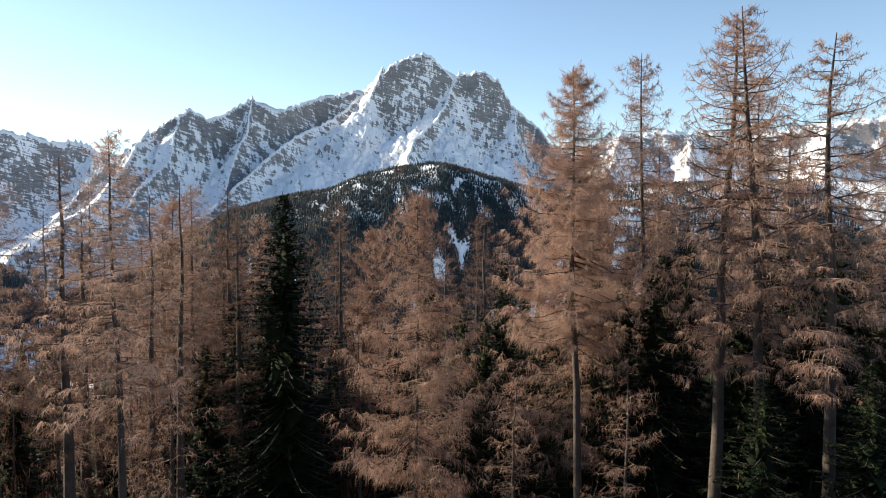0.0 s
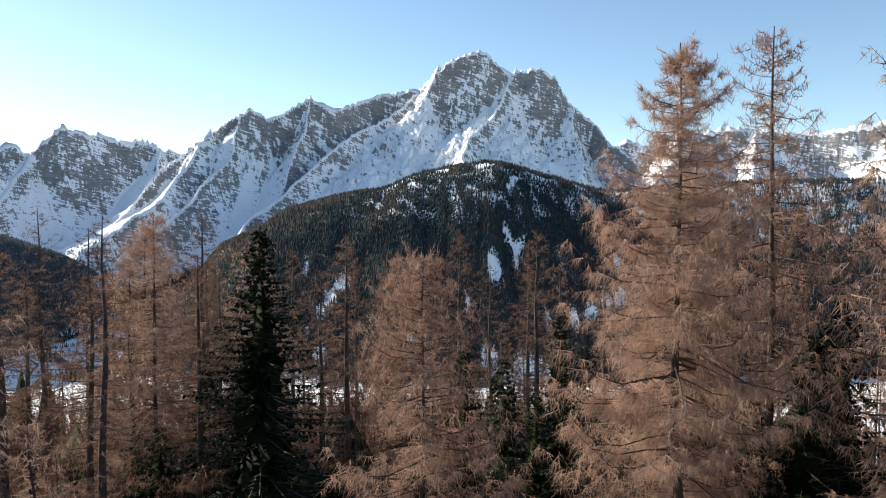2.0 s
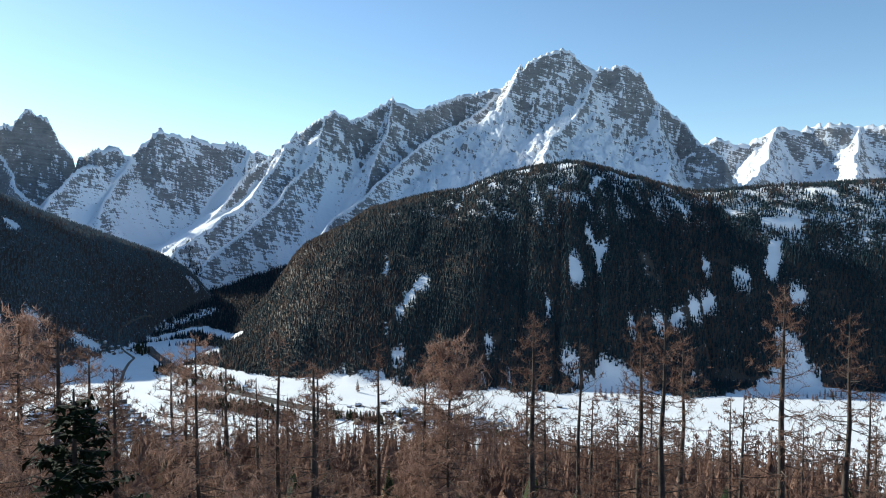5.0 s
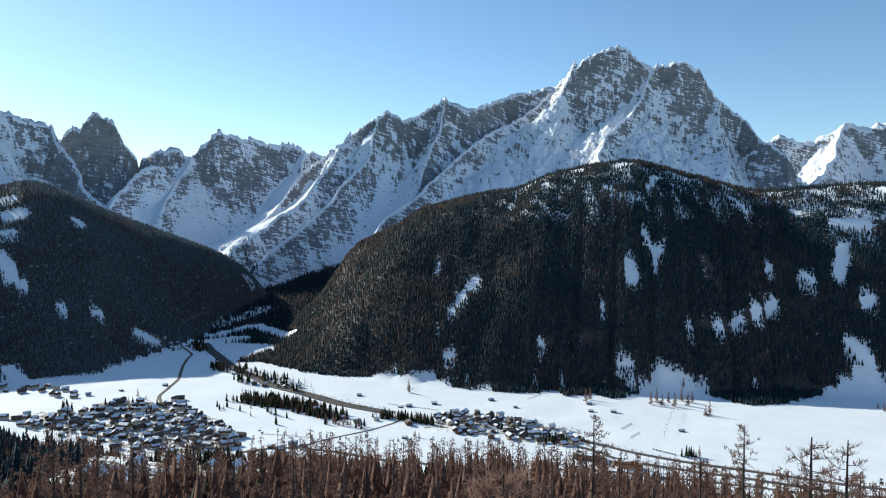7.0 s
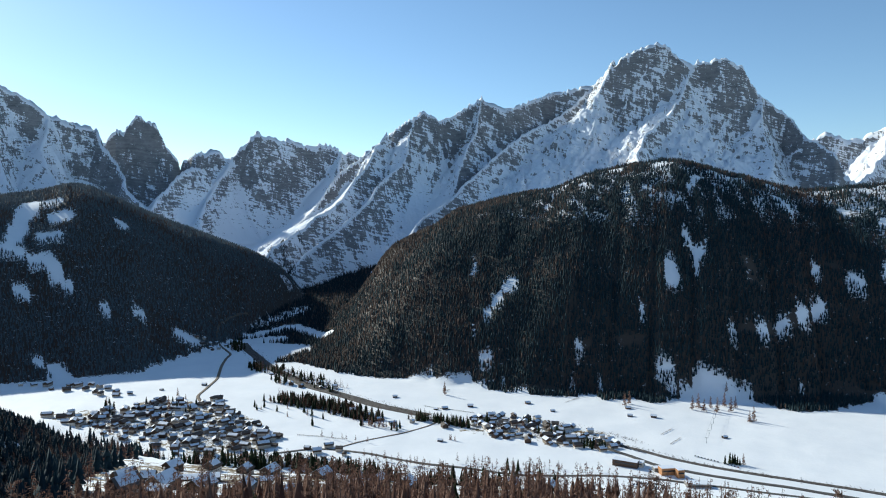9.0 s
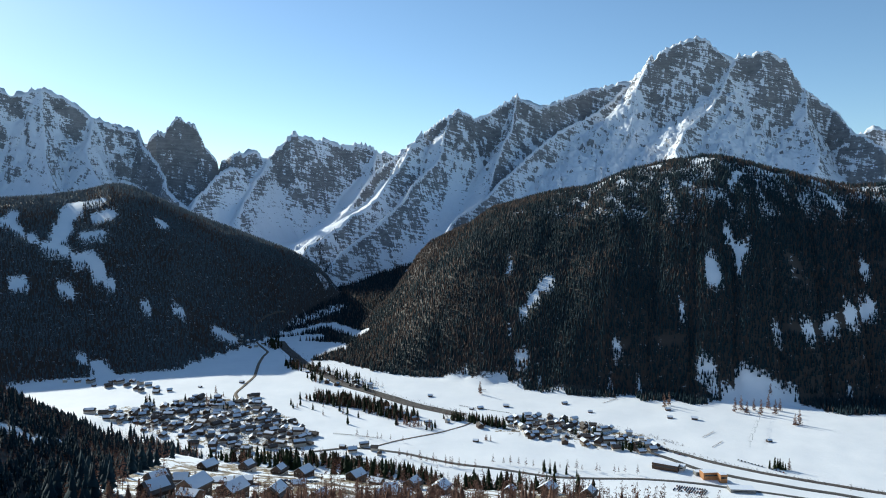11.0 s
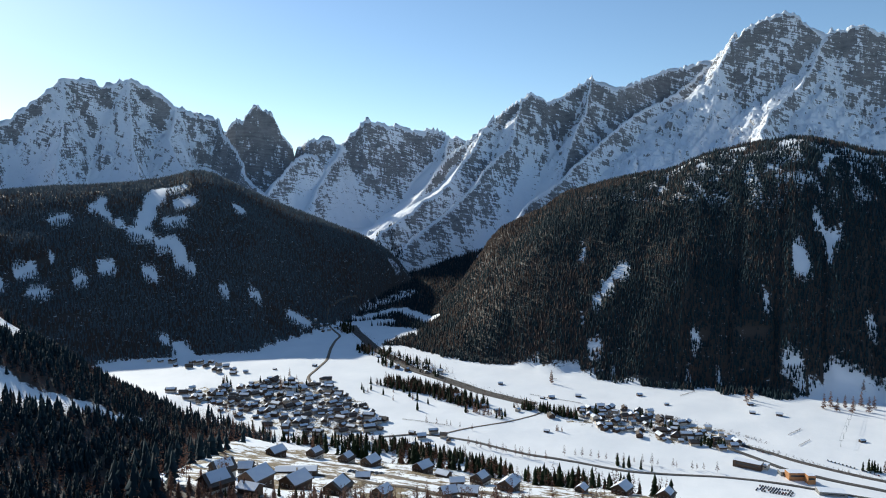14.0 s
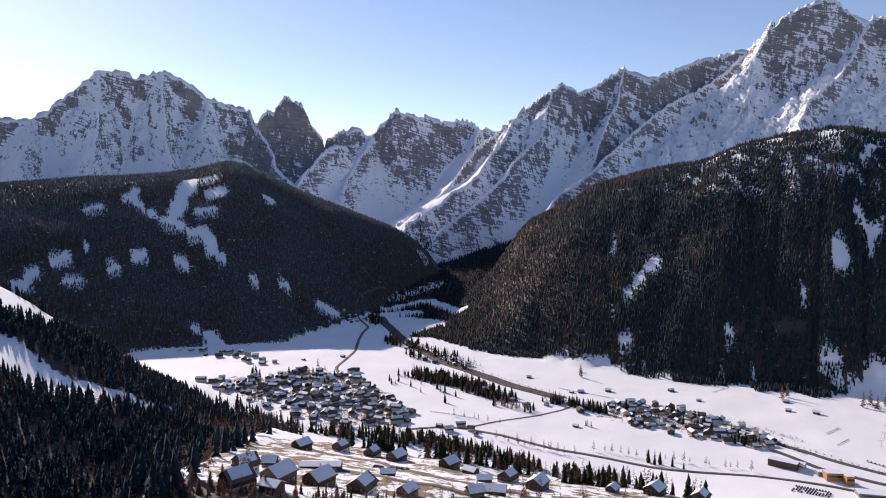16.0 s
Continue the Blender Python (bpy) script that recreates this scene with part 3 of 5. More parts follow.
def larch_shape(seed, height, spread, bare, limbs, laterals, strands, thick=1.0, gnarl=0.0, peak=0.35, fine=1.0):
    """A bare winter larch: trunk with limbs, and its hanging twigs."""
    rng = np.random.default_rng(seed)
    wood, twigs = Shape(), Shape()
    n = 12
    hs = np.linspace(0, 1, n)
    sway = np.cumsum(rng.normal(0, 0.045 + 0.06 * gnarl, (n, 2)), 0) * (hs[:, None] ** 0.7)
    axis = np.column_stack([sway, hs * height])
    wood.tube(axis, thick * (0.012 * height * (1 - hs) ** 0.85 + 0.015), 8)
    for i in range(limbs):
        k = bare + (0.99 - bare) * ((i + rng.random()) / limbs) ** 0.85
        base = np.array([np.interp(k, hs, axis[:, j]) for j in range(3)])
        u = (k - bare) / (1 - bare)
        reach = spread * (min(u / peak, 1) * 0.35 + 0.65 if u < peak else max(1 - (u - peak) / (1 - peak), 0) ** 0.72) * rng.uniform(0.55, 1.12) + 0.14
        a = rng.uniform(0, 2 * math.pi)
        out = np.array([math.cos(a), math.sin(a), 0])
        rise = rng.normal(0.30 * (u - 0.35), 0.12 + 0.15 * gnarl)
        s = np.linspace(0, 1, 5)
        sag = -(0.30 * (1 - u) + 0.06) * np.sin(s * 2.4) * s + 0.34 * s ** 3
        bend = rng.normal(0, 0.10 + 0.2 * gnarl) * s ** 2
        side = np.array([-out[1], out[0], 0])
        pts = base + reach * (s[:, None] * out + bend[:, None] * side + (rise * s + sag)[:, None] * np.array([0, 0, 1]))
        r0 = thick * (0.007 + 0.010 * reach)
        wood.tube(pts, r0 * (1 - 0.85 * s), 3)
        m = max(3, int(laterals * (0.65 + 0.7 * reach / spread)))
        sp = rng.uniform(0.12, 1.0, m)
        root = np.column_stack([np.interp(sp, s, pts[:, j]) for j in range(3)])
        swing = rng.choice([-1, 1], m) * rng.uniform(0.10, 0.46, m) * (0.55 + 0.6 * reach) * (1.1 - 0.6 * sp)
        tip = root + swing[:, None] * side + (rng.uniform(0.05, 0.32, m) * (0.3 + 0.3 * reach))[:, None] * out
        tip[:, 2] += rng.normal(-0.04, 0.09, m)
        wide = np.array([0, 0, 1]) * 0.011 * thick
        twigs.tris(np.stack([root - wide, root + wide, tip], 1))
        # strands hang from the side shoots and the limb's end
        q = m * strands
        idx = np.repeat(np.arange(m), strands)
        f = rng.uniform(0.0, 1.05, q)[:, None]
        p = root[idx] * (1 - f) + tip[idx] * f
        length = rng.uniform(0.07, 0.30, q) * (0.6 + 0.5 * (1 - u)) * (1.0 + 0.18 * reach)
        d = np.column_stack([rng.normal(0, 0.5, q), rng.normal(0, 0.5, q), -np.abs(rng.normal(0.6, 0.5, q)) + 1.0 * smooth(0.6, 0.9, u)])
        d = d / np.linalg.norm(d, axis=1)[:, None] + 0.25 * out
        e = p + d * length[:, None]
        t = rng.uniform(0, math.pi, q)
        w = np.column_stack([np.cos(t), np.sin(t), 0 * t]) * fine * rng.uniform(0.006, 0.0115, q)[:, None]
        twigs.tris(np.stack([p - w, p + w, e], 1))
    return wood, twigs


def far_conifer(seed, tiers, sides, ragged):
    """A unit tree of ragged skirts, one high and about 0.3 wide."""
    rng = np.random.default_rng(seed)
    s = Shape()
    for i in range(tiers):
        lo, hi = 0.04 + 0.80 * i / tiers, min(0.04 + 0.80 * i / tiers + 1.55 / tiers, 1.0)
        if i == tiers - 1:
            hi = 1.0
        r = 0.165 * (1 - 0.88 * lo) ** 0.9
        a = np.arange(sides) * 2 * math.pi / sides + rng.uniform(0, 3)
        rr = r * (1 + ragged * rng.uniform(-1, 1, sides))
        rim = np.column_stack([np.cos(a) * rr, np.sin(a) * rr, lo + 0.05 * rng.uniform(-1, 1, sides)])
        f = [[j, (j + 1) % sides, sides] for j in range(sides)]
        s.put(np.vstack([rim, [[0, 0, hi]]]), f)
    return s.arrays()


def spruce_shape(seed, height, spread, boughs, sprays, fine=1.0):
    """A spruce: trunk, and drooping boughs that carry hanging sprays of needles."""
    rng = np.random.default_rng(seed)
    wood, green = Shape(), Shape()
    hs = np.linspace(0, 1, 8)
    wood.tube(np.column_stack([0 * hs, 0 * hs, hs * height]), 0.014 * height * (1 - hs) + 0.01, 7)
    for i in range(boughs):
        u = ((i + rng.random()) / boughs) ** 0.85
        a = i * 2.4 + rng.normal(0, 0.5)
        reach = spread * (1 - u) ** 0.85 * rng.uniform(0.62, 1.12) + 0.15
        out, side = np.array([math.cos(a), math.sin(a), 0]), np.array([-math.sin(a), math.cos(a), 0])
        s = np.linspace(0, 1, 5)
        drop = -rng.uniform(0.30, 0.55) * s * (1 - 0.45 * s) * (1.1 - 0.7 * u) + 0.25 * u * s
        pts = np.array([0, 0, height * (0.07 + 0.92 * u)]) + reach * (s[:, None] * out + drop[:, None] * np.array([0, 0, 1]))
        wood.tube(pts, 0.012 * reach * (1 - 0.8 * s) + 0.004, 3)
        q = int(sprays * (0.35 + 0.65 * reach / spread)) + 3
        sp = rng.uniform(0.05, 1.0, q) ** 0.8
        p = np.column_stack([np.interp(sp, s, pts[:, k]) for k in range(3)])
        half = fine * rng.uniform(0.16, 0.42, q) * (0.45 + 0.30 * reach) * (1.15 - 0.65 * sp)
        e = p + (rng.choice([-1.0, 1.0], q) * half)[:, None] * side + (rng.uniform(0.2, 0.7, q) * half)[:, None] * out
        e[:, 2] -= rng.uniform(0.0, 0.55, q) * half
        b = p + (0.24 * half)[:, None] * out
        low = (p + e) / 2 + rng.normal(0, 0.05, (q, 3))
        low[:, 2] -= rng.uniform(0.25, 0.9, q) * half
        green.tris(np.concatenate([np.stack([p, b, e], 1), np.stack([p, e, low], 1)]))
    v, f = far_conifer(seed, 26, 11, 0.85)
    green.put(v * (spread * 1.5, spread * 1.5, height * 0.90) + (0, 0, 0.3), f)
    return wood, green


def tree_thing(name, shapes, leaf_mat, leaf_name, label, category):
    top = new(name)
    shapes[0].object("trunk", M_BARK, top)
    shapes[1].object(leaf_name, leaf_mat, top)
    return tagged(top, label, category)


def stand(ob, x, y, top, tall, turn, lean=0.0, wide=1.0):
    """The pose that brings a tree of that height to the land at x, y, with its tip at that height."""
    z = float(land(x, y)) - 0.25
    k = (top - z) / tall
    w = (0.45 + 0.55 * k) * wide
    return pose(x, y, z, lean, 0, turn) @ Matrix.Diagonal((w, w, k, 1))


LARCH_KINDS = {
    "dense": (larch_shape(11, 12.0, 3.5, 0.26, 190, 14, 19, 0.7, 0.0, 0.2, 0.8), 12.0, "bare larch with a dense cone of orange-brown hanging twigs"),
    "near": (larch_shape(17, 16.0, 2.9, 0.44, 190, 17, 34, 0.85, 0.15, 0.3, 0.5), 16.0, "big bare larch veiled in fine tan hanging twigs"),
    "tall": (larch_shape(12, 16.0, 2.8, 0.42, 120, 11, 15, 0.75, 0.15, 0.25, 0.95), 16.0, "tall bare larch with pale trunk and drooping brown branches"),
    "gnarled": (larch_shape(13, 17.0, 2.7, 0.40, 100, 11, 16, 1.05, 0.7, 0.5), 17.0, "old larch with a thick grey trunk and crooked dark limbs"),
    "slim": (larch_shape(14, 20.0, 2.4, 0.26, 105, 9, 13, 1.05, 0.1, 0.4), 20.0, "slender bare larch with a long trunk and short brown twigs"),
    "thin": (larch_shape(15, 20.0, 1.9, 0.34, 85, 7, 9, 0.9, 0.2, 0.5), 20.0, "thin sparse larch with dark trunk and few twigs"),
    "open": (larch_shape(18, 15.0, 2.7, 0.12, 75, 9, 8, 1.15, 0.3, 0.45, 2.6), 15.0, "bare larch with drooping dark limbs on the open slope"),
    "young": (larch_shape(16, 7.0, 1.7, 0.08, 60, 7, 6, 0.9, 0.05, 0.25), 7.0, "young larch thick with fine brown twigs"),
}
SPRUCE_KINDS = {
    "fine": (spruce_shape(20, 16.0, 3.5, 420, 46, 0.6), 16.0, "tall dark spruce with fine dense needles among the larches"),
    "old": (spruce_shape(21, 16.0, 3.6, 220, 20), 16.0, "dark green spruce with dense drooping boughs"),
    "small": (spruce_shape(22, 8.0, 2.0, 150, 22), 8.0, "small dark spruce growing between the larches"),
}
DARK_KINDS = ("slim", "thin", "open")
made = {}


def copy_at(ob, m):
    """A copy of a thing at exactly the pose m, whatever the size of the first one."""
    return copy_thing(ob, m @ Matrix.Diagonal([1 / q for q in ob.scale] + [1]))


def plant(kind, x, y, top, turn=0.0, group="", wide=1.0):
    shapes, tall, label = LARCH_KINDS.get(kind) or SPRUCE_KINDS[kind]
    m = stand(None, x, y, top, tall, turn, wide=wide)
    if kind in made:
        ob = copy_at(made[kind], m)
    else:
        spruce = kind in SPRUCE_KINDS
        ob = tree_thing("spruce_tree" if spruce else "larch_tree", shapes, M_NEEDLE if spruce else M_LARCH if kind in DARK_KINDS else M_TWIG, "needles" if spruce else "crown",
                        label, "tree")
        ob.matrix_basis = m
        made[kind] = ob
    if group:
        ob["group"] = group
    return ob


# the edge of the wood where the flight begins: x, y, height of the tip
HERO = [("near", 4.9, 25.5, 337.8, 0, 0.9), ("tall", 8.7, 30.6, 339.4, 130), ("gnarled", 9.2, 24.0, 339.3, 40), ("gnarled", 10.5, 22.7, 339.0, 200),
        ("gnarled", 12.0, 21.6, 337.7, 250), ("dense", -1.0, 23.8, 333.2, 0, 0.8), ("fine", -7.5, 33.1, 333.7, 0, 1.45), ("slim", -5.6, 38.0, 333.3, 90),
        ("slim", 2.6, 45.9, 333.4, 10), ("slim", -1.4, 46.4, 333.4, 60), ("slim", 2.5, 51.9, 332.7, 110), ("dense", -4.5, 49.6, 331.8, 160),
        ("thin", -10.8, 47.7, 332.4, 210), ("slim", 6.3, 46.6, 334.4, 260), ("thin", -11.0, 29.1, 334.0, 310), ("slim", -11.5, 37.5, 334.1, 20),
        ("tall", -9.7, 20.9, 335.0, 70), ("thin", -19.5, 39.4, 334.4, 120), ("slim", -13.5, 25.0, 334.6, 180), ("tall", -15.8, 24.5, 334.0, 15),
        ("slim", -9.6, 33.0, 332.6, 290), ("thin", -14.0, 33.5, 333.6, 340), ("slim", -17.0, 33.0, 332.9, 45),
        ("slim", -21.5, 31.0, 333.0, 95), ("slim", -16.5, 45.0, 332.0, 5), ("thin", -7.5, 50.5, 331.5, 55),
        ("thin", 0.4, 54.5, 331.2, 105), ("slim", 5.0, 58.0, 331.0, 155), ("tall", 14.5, 33.0, 339.0, 205), ("tall", 17.5, 27.0, 339.5, 255),
        ("slim", 12.5, 41.0, 336.5, 305), ("slim", 18.5, 38.0, 337.5, 355), ("gnarled", 22.0, 31.0, 340.0, 65), ("slim", 10.0, 52.0, 333.0, 115),
        ("slim", 16.0, 51.0, 334.0, 165), ("thin", -24.0, 42.0, 333.0, 315),
        ("tall", -13.0, 36.5, 334.2, 20),
        ("slim", -16.0, 40.0, 331.8, 33), ("slim", -18.5, 43.0, 331.5, 77), ("slim", -13.0, 41.5, 331.9, 121), ("slim", -21.0, 47.0, 331.0, 165),
        ("slim", -14.5, 47.0, 331.2, 209), ("slim", -11.5, 45.5, 331.5, 253), ("slim", -24.0, 50.0, 330.8, 297), ("slim", -17.0, 52.0, 330.5, 341),
        ("slim", -9.0, 47.0, 331.3, 25), ("slim", -6.0, 51.0, 331.0, 69), ("slim", -19.5, 38.0, 331.5, 113),
        ("dense", -16.0, 41.0, 333.6, 70), ("tall", -11.0, 43.0, 332.8, 140), ("dense", 6.2, 29.8, 335.6, 100),
        ("small", 1.2, 41.0, 326.5, 0), ("old", 3.3, 38.5, 330.3, 75), ("old", 0.9, 37.0, 328.6, 15, 1.2), ("old", 2.1, 35.3, 327.6, 215, 1.2), ("old", -0.7, 39.5, 328.4, 300, 1.2), ("old", 4.4, 40.0, 328.6, 160, 1.2), ("old", -8.8, 35.2, 329.0, 40, 1.3), ("old", -11.0, 37.0, 328.0, 250, 1.3), ("small", 7.0, 27.5, 329.5, 125),
        ("small", 10.8, 25.5, 330.0, 175), ("small", 9.0, 28.5, 331.0, 225), ("old", 13.5, 25.5, 331.5, 275), ("old", 16.5, 23.5, 331.0, 325),
        ("small", 5.2, 33.0, 328.5, 35), ("old", 18.0, 30.0, 331.5, 85), ("small", -3.0, 41.5, 325.5, 135), ("young", 0.2, 33.0, 326.0, 185),
        ("young", 2.6, 26.0, 326.5, 235), ("young", 6.3, 24.2, 327.5, 285), ("young", -10.0, 25.5, 327.5, 30),
        ("young", -13.0, 29.0, 328.0, 80), ("old", 9.6, 21.0, 327.6, 130), ("old", 12.2, 20.0, 328.2, 20), ("small", -9.8, 40.0, 325.5, 180), ("young", -16.0, 29.0, 328.0, 230),
        ("old", 6.4, 29.5, 331.0, 0), ("old", 8.2, 27.2, 330.8, 61), ("old", 10.2, 29.6, 332.0, 122), ("old", 12.0, 26.2, 331.2, 183), ("old", 13.6, 30.2, 331.2, 244), ("old", 15.2, 27.0, 332.0, 305), ("old", 11.4, 33.0, 331, 6), ("old", 15.8, 32.5, 331.5, 67), ("old", 18.4, 26.0, 330, 128), ("old", 20.5, 29.5, 331.5, 189), ("old", 7.4, 33.5, 330.2, 250), ("old", 9.4, 36.5, 330.8, 311), ("old", 4.6, 36.0, 327.5, 12), ("old", 17.5, 21.8, 331.0, 73), ("old", 14.4, 22.6, 330.6, 134), ("old", 21.8, 24.5, 330.2, 195),
        ("old", 1.0, 31.5, 326.5, 0, 1.15),
        ("old", 3.0, 34.5, 329.2, 83, 1.15),
        ("old", -2.2, 36.5, 325.0, 166, 1.15),
        ("old", 5.6, 31.2, 330.4, 249, 1.15),
        ("old", -11.5, 33.8, 326.5, 332, 1.15),
        ("old", -14.5, 38.0, 326, 55, 1.15),
        ("old", -6.5, 42.0, 325.0, 138, 1.15),
        ("old", -17.5, 28.5, 326.5, 221, 1.15),
        ("old", 2.4, 47.5, 322.5, 304, 1.15),
        ("old", -4.0, 53.0, 321, 27, 1.15),
        ("old", 7.6, 41.5, 326.5, 110, 1.15),
        ("old", 8.8, 48.0, 325, 193, 1.15),
        ("old", -20.5, 36.0, 326, 276, 1.15)]
for kind, x, y, top, turn, *more in HERO:
    plant(kind, x, y, top, turn, "trees at the edge of the wood", *more)


# light versions of the trees for the slope below and for the woods
def light_larch(seed, height, spread, limbs, strands, bare=0.2, width=0.05, taper=0.6):
    """A larch at some distance: trunk, and fans of broader twigs."""
    rng = np.random.default_rng(seed)
    trunk, crown = Shape(), Shape()
    trunk.tube([(0, 0, 0), (0.1, 0.05, height * 0.5), (0, 0, height)], [0.008 * height, 0.0045 * height, 0.01], 4)
    for i in range(limbs):
        u = (i + rng.random()) / limbs
        z = height * (bare + (1 - bare) * u)
        reach = spread * (1 - u) ** taper * rng.uniform(0.55, 1.15) + 0.2
        a = rng.uniform(0, 2 * math.pi)
        out, side = np.array([math.cos(a), math.sin(a), 0]), np.array([-math.sin(a), math.cos(a), 0])
        root, tip = np.array([0, 0, z]), np.array([0, 0, z]) + reach * (out + np.array([0, 0, 0.25 * (u - 0.5)]))
        crown.tris([[root - (0, 0, 0.3 * width), root + (0, 0, 0.3 * width), tip]])
        q = max(2, int(strands * (1.35 - u)))
        f = rng.uniform(0.15, 1, q)
        p = root + (tip - root) * f[:, None] + side * (rng.normal(0, 0.22, q) * reach)[:, None]
        e = p + np.column_stack([rng.normal(0, 0.15, q), rng.normal(0, 0.15, q), -rng.uniform(0.3, 1.0, q) * (1.3 - 0.95 * u)])
        t = rng.uniform(0, math.pi, q)
        w = np.column_stack([np.cos(t), np.sin(t), 0 * t]) * width * rng.uniform(0.5, 1.2, q)[:, None]
        crown.tris(np.stack([p - w, p + w, e], 1))
    return trunk, crown


def scatter(shape, places, sizes, widths, turns):
    """Copies of one shape, joined: arrays of points and faces."""
    v, f = shape
    c, s = np.cos(turns)[:, None], np.sin(turns)[:, None]
    x = (v[None, :, 0] * c - v[None, :, 1] * s) * widths[:, None] + places[:, None, 0]
    y = (v[None, :, 0] * s + v[None, :, 1] * c) * widths[:, None] + places[:, None, 1]
    z = v[None, :, 2] * sizes[:, None] + places[:, None, 2]
    n = len(places)
    return np.stack([x, y, z], -1).reshape(-1, 3), (f[None] + (np.arange(n) * len(v))[:, None, None]).reshape(-1, 3)


def joined(pieces):
    vs, fs, n = [], [], 0
    for v, f in pieces:
        vs.append(v)
        fs.append(f + n)
        n += len(v)
    return np.concatenate(vs), np.concatenate(fs)


def spots(x0, x1, y0, y1, gap, share, seed):
    """Uneven places for trees over a stretch of land, thinned by share(x, y)."""
    rng = np.random.default_rng(seed)
    gx, gy = np.meshgrid(np.arange(x0, x1, gap), np.arange(y0, y1, gap))
    x = (gx + rng.uniform(-0.5, 0.5, gx.shape) * gap).ravel()
    y = (gy + rng.uniform(-0.5, 0.5, gy.shape) * gap).ravel()
    keep = rng.random(len(x)) < share(x, y)
    x, y = x[keep], y[keep]
    return np.column_stack([x, y, land(x, y) - 0.4]), rng


def in_view(p, margin=4):
    """Within the sector of land that the flight looks over."""
    b = np.degrees(np.arctan2(p[:, 0] - 2, p[:, 1] + 25))
    return (b > -64 - margin) & (b < 34 + margin)


def forest(name, label, p, rng, larch_share, tall, wide=(0.85, 1.25), tiers=3, sides=5, twiggy=False, ragged=0.30, needles=None):
    p = p[in_view(p)]
    larch = rng.random(len(p)) < larch_share(p[:, 0], p[:, 1])
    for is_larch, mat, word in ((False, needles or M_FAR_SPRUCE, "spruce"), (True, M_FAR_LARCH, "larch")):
        q = p[larch == is_larch]
        size = tall * rng.uniform(0.55, 1.15, len(q)) * (1.0 if not is_larch else 0.95)
        width = size * rng.uniform(*wide, len(q))
        kinds = rng.integers(0, 4, len(q))
        pieces = []
        for k in range(4):
            sel = kinds == k
            if is_larch and twiggy:
                v, f = light_larch(160 + k, 16.0, 3.0, 15, 4, 0.08, 0.27)[1].arrays()
                shape = (v / (14.0, 14.0, 16.0), f)
            else:
                shape = far_conifer(60 + k + 10 * is_larch, tiers if not is_larch else max(2, tiers - 1), sides, ragged if not is_larch else 0.45)
            pieces.append(scatter(shape, q[sel], size[sel], width[sel], rng.uniform(0, 6.3, sel.sum())))
        v, f = joined(pieces)
        # ravine larches take the darkest twig tone, the bank's shade painted in
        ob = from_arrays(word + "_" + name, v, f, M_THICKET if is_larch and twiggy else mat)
        tagged(ob, label % word, "forest", kind="stuff")


def larch_right(x, y):
    return np.clip(0.02 + 0.5 * fbm(x, y, 190, 3, 91) + 0.45 * smooth(-300, -800, x) + 0.4 * smooth(1950, 2100, y), 0.03, 0.95)


def larch_left(x, y):
    return np.clip(0.18 + 0.6 * fbm(x, y, 200, 3, 93), 0.05, 0.9)


p, rng = spots(-1180, 1100, 1350, 2300, 5.2, lambda x, y: far_wood(x, y) * (ski_mountain(x, y) < 2), 5)
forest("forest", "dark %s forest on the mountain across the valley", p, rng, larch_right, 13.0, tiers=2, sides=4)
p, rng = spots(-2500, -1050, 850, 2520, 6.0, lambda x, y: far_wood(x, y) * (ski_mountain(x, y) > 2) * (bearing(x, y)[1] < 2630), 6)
# spruces here take the tone with painted haze
forest("forest", "frosted %s forest on the mountain with ski runs", p, rng, larch_left, 12.0, tiers=2, sides=4, needles=M_HAZED)
p, rng = spots(-1800, -860, 1690, 3050, 7.6, side_wood, 9)
forest("forest", "dark %s wood on the floor of the side valley", p, rng, larch_left, 15.0, tiers=2, sides=5)
p, rng = spots(-1900, -700, 2350, 3250, 6.4, foot_wood, 10)
p[:, 2] = upper_land(p[:, 0], p[:, 1]) - 0.5
forest("forest", "dark %s forest at the foot of the rocky massif", p, rng, larch_left, 14.0, tiers=2, sides=4)
p, rng = spots(-1500, -200, 80, 920, 6.1, lambda x, y: near_wood(x, y) * (near_side(x, y) > 3) * (x < -240 - 0.75 * (np.clip(y, 60, 900) - 200) + 60), 7)
forest("forest", "shaded %s wood on the bank of the ravine", p, rng,
       lambda x, y: np.clip(0.42 + 0.6 * fbm(x, y, 130, 3, 95), 0.08, 0.9), 16.0, tiers=5, sides=6, twiggy=True, ragged=0.5)


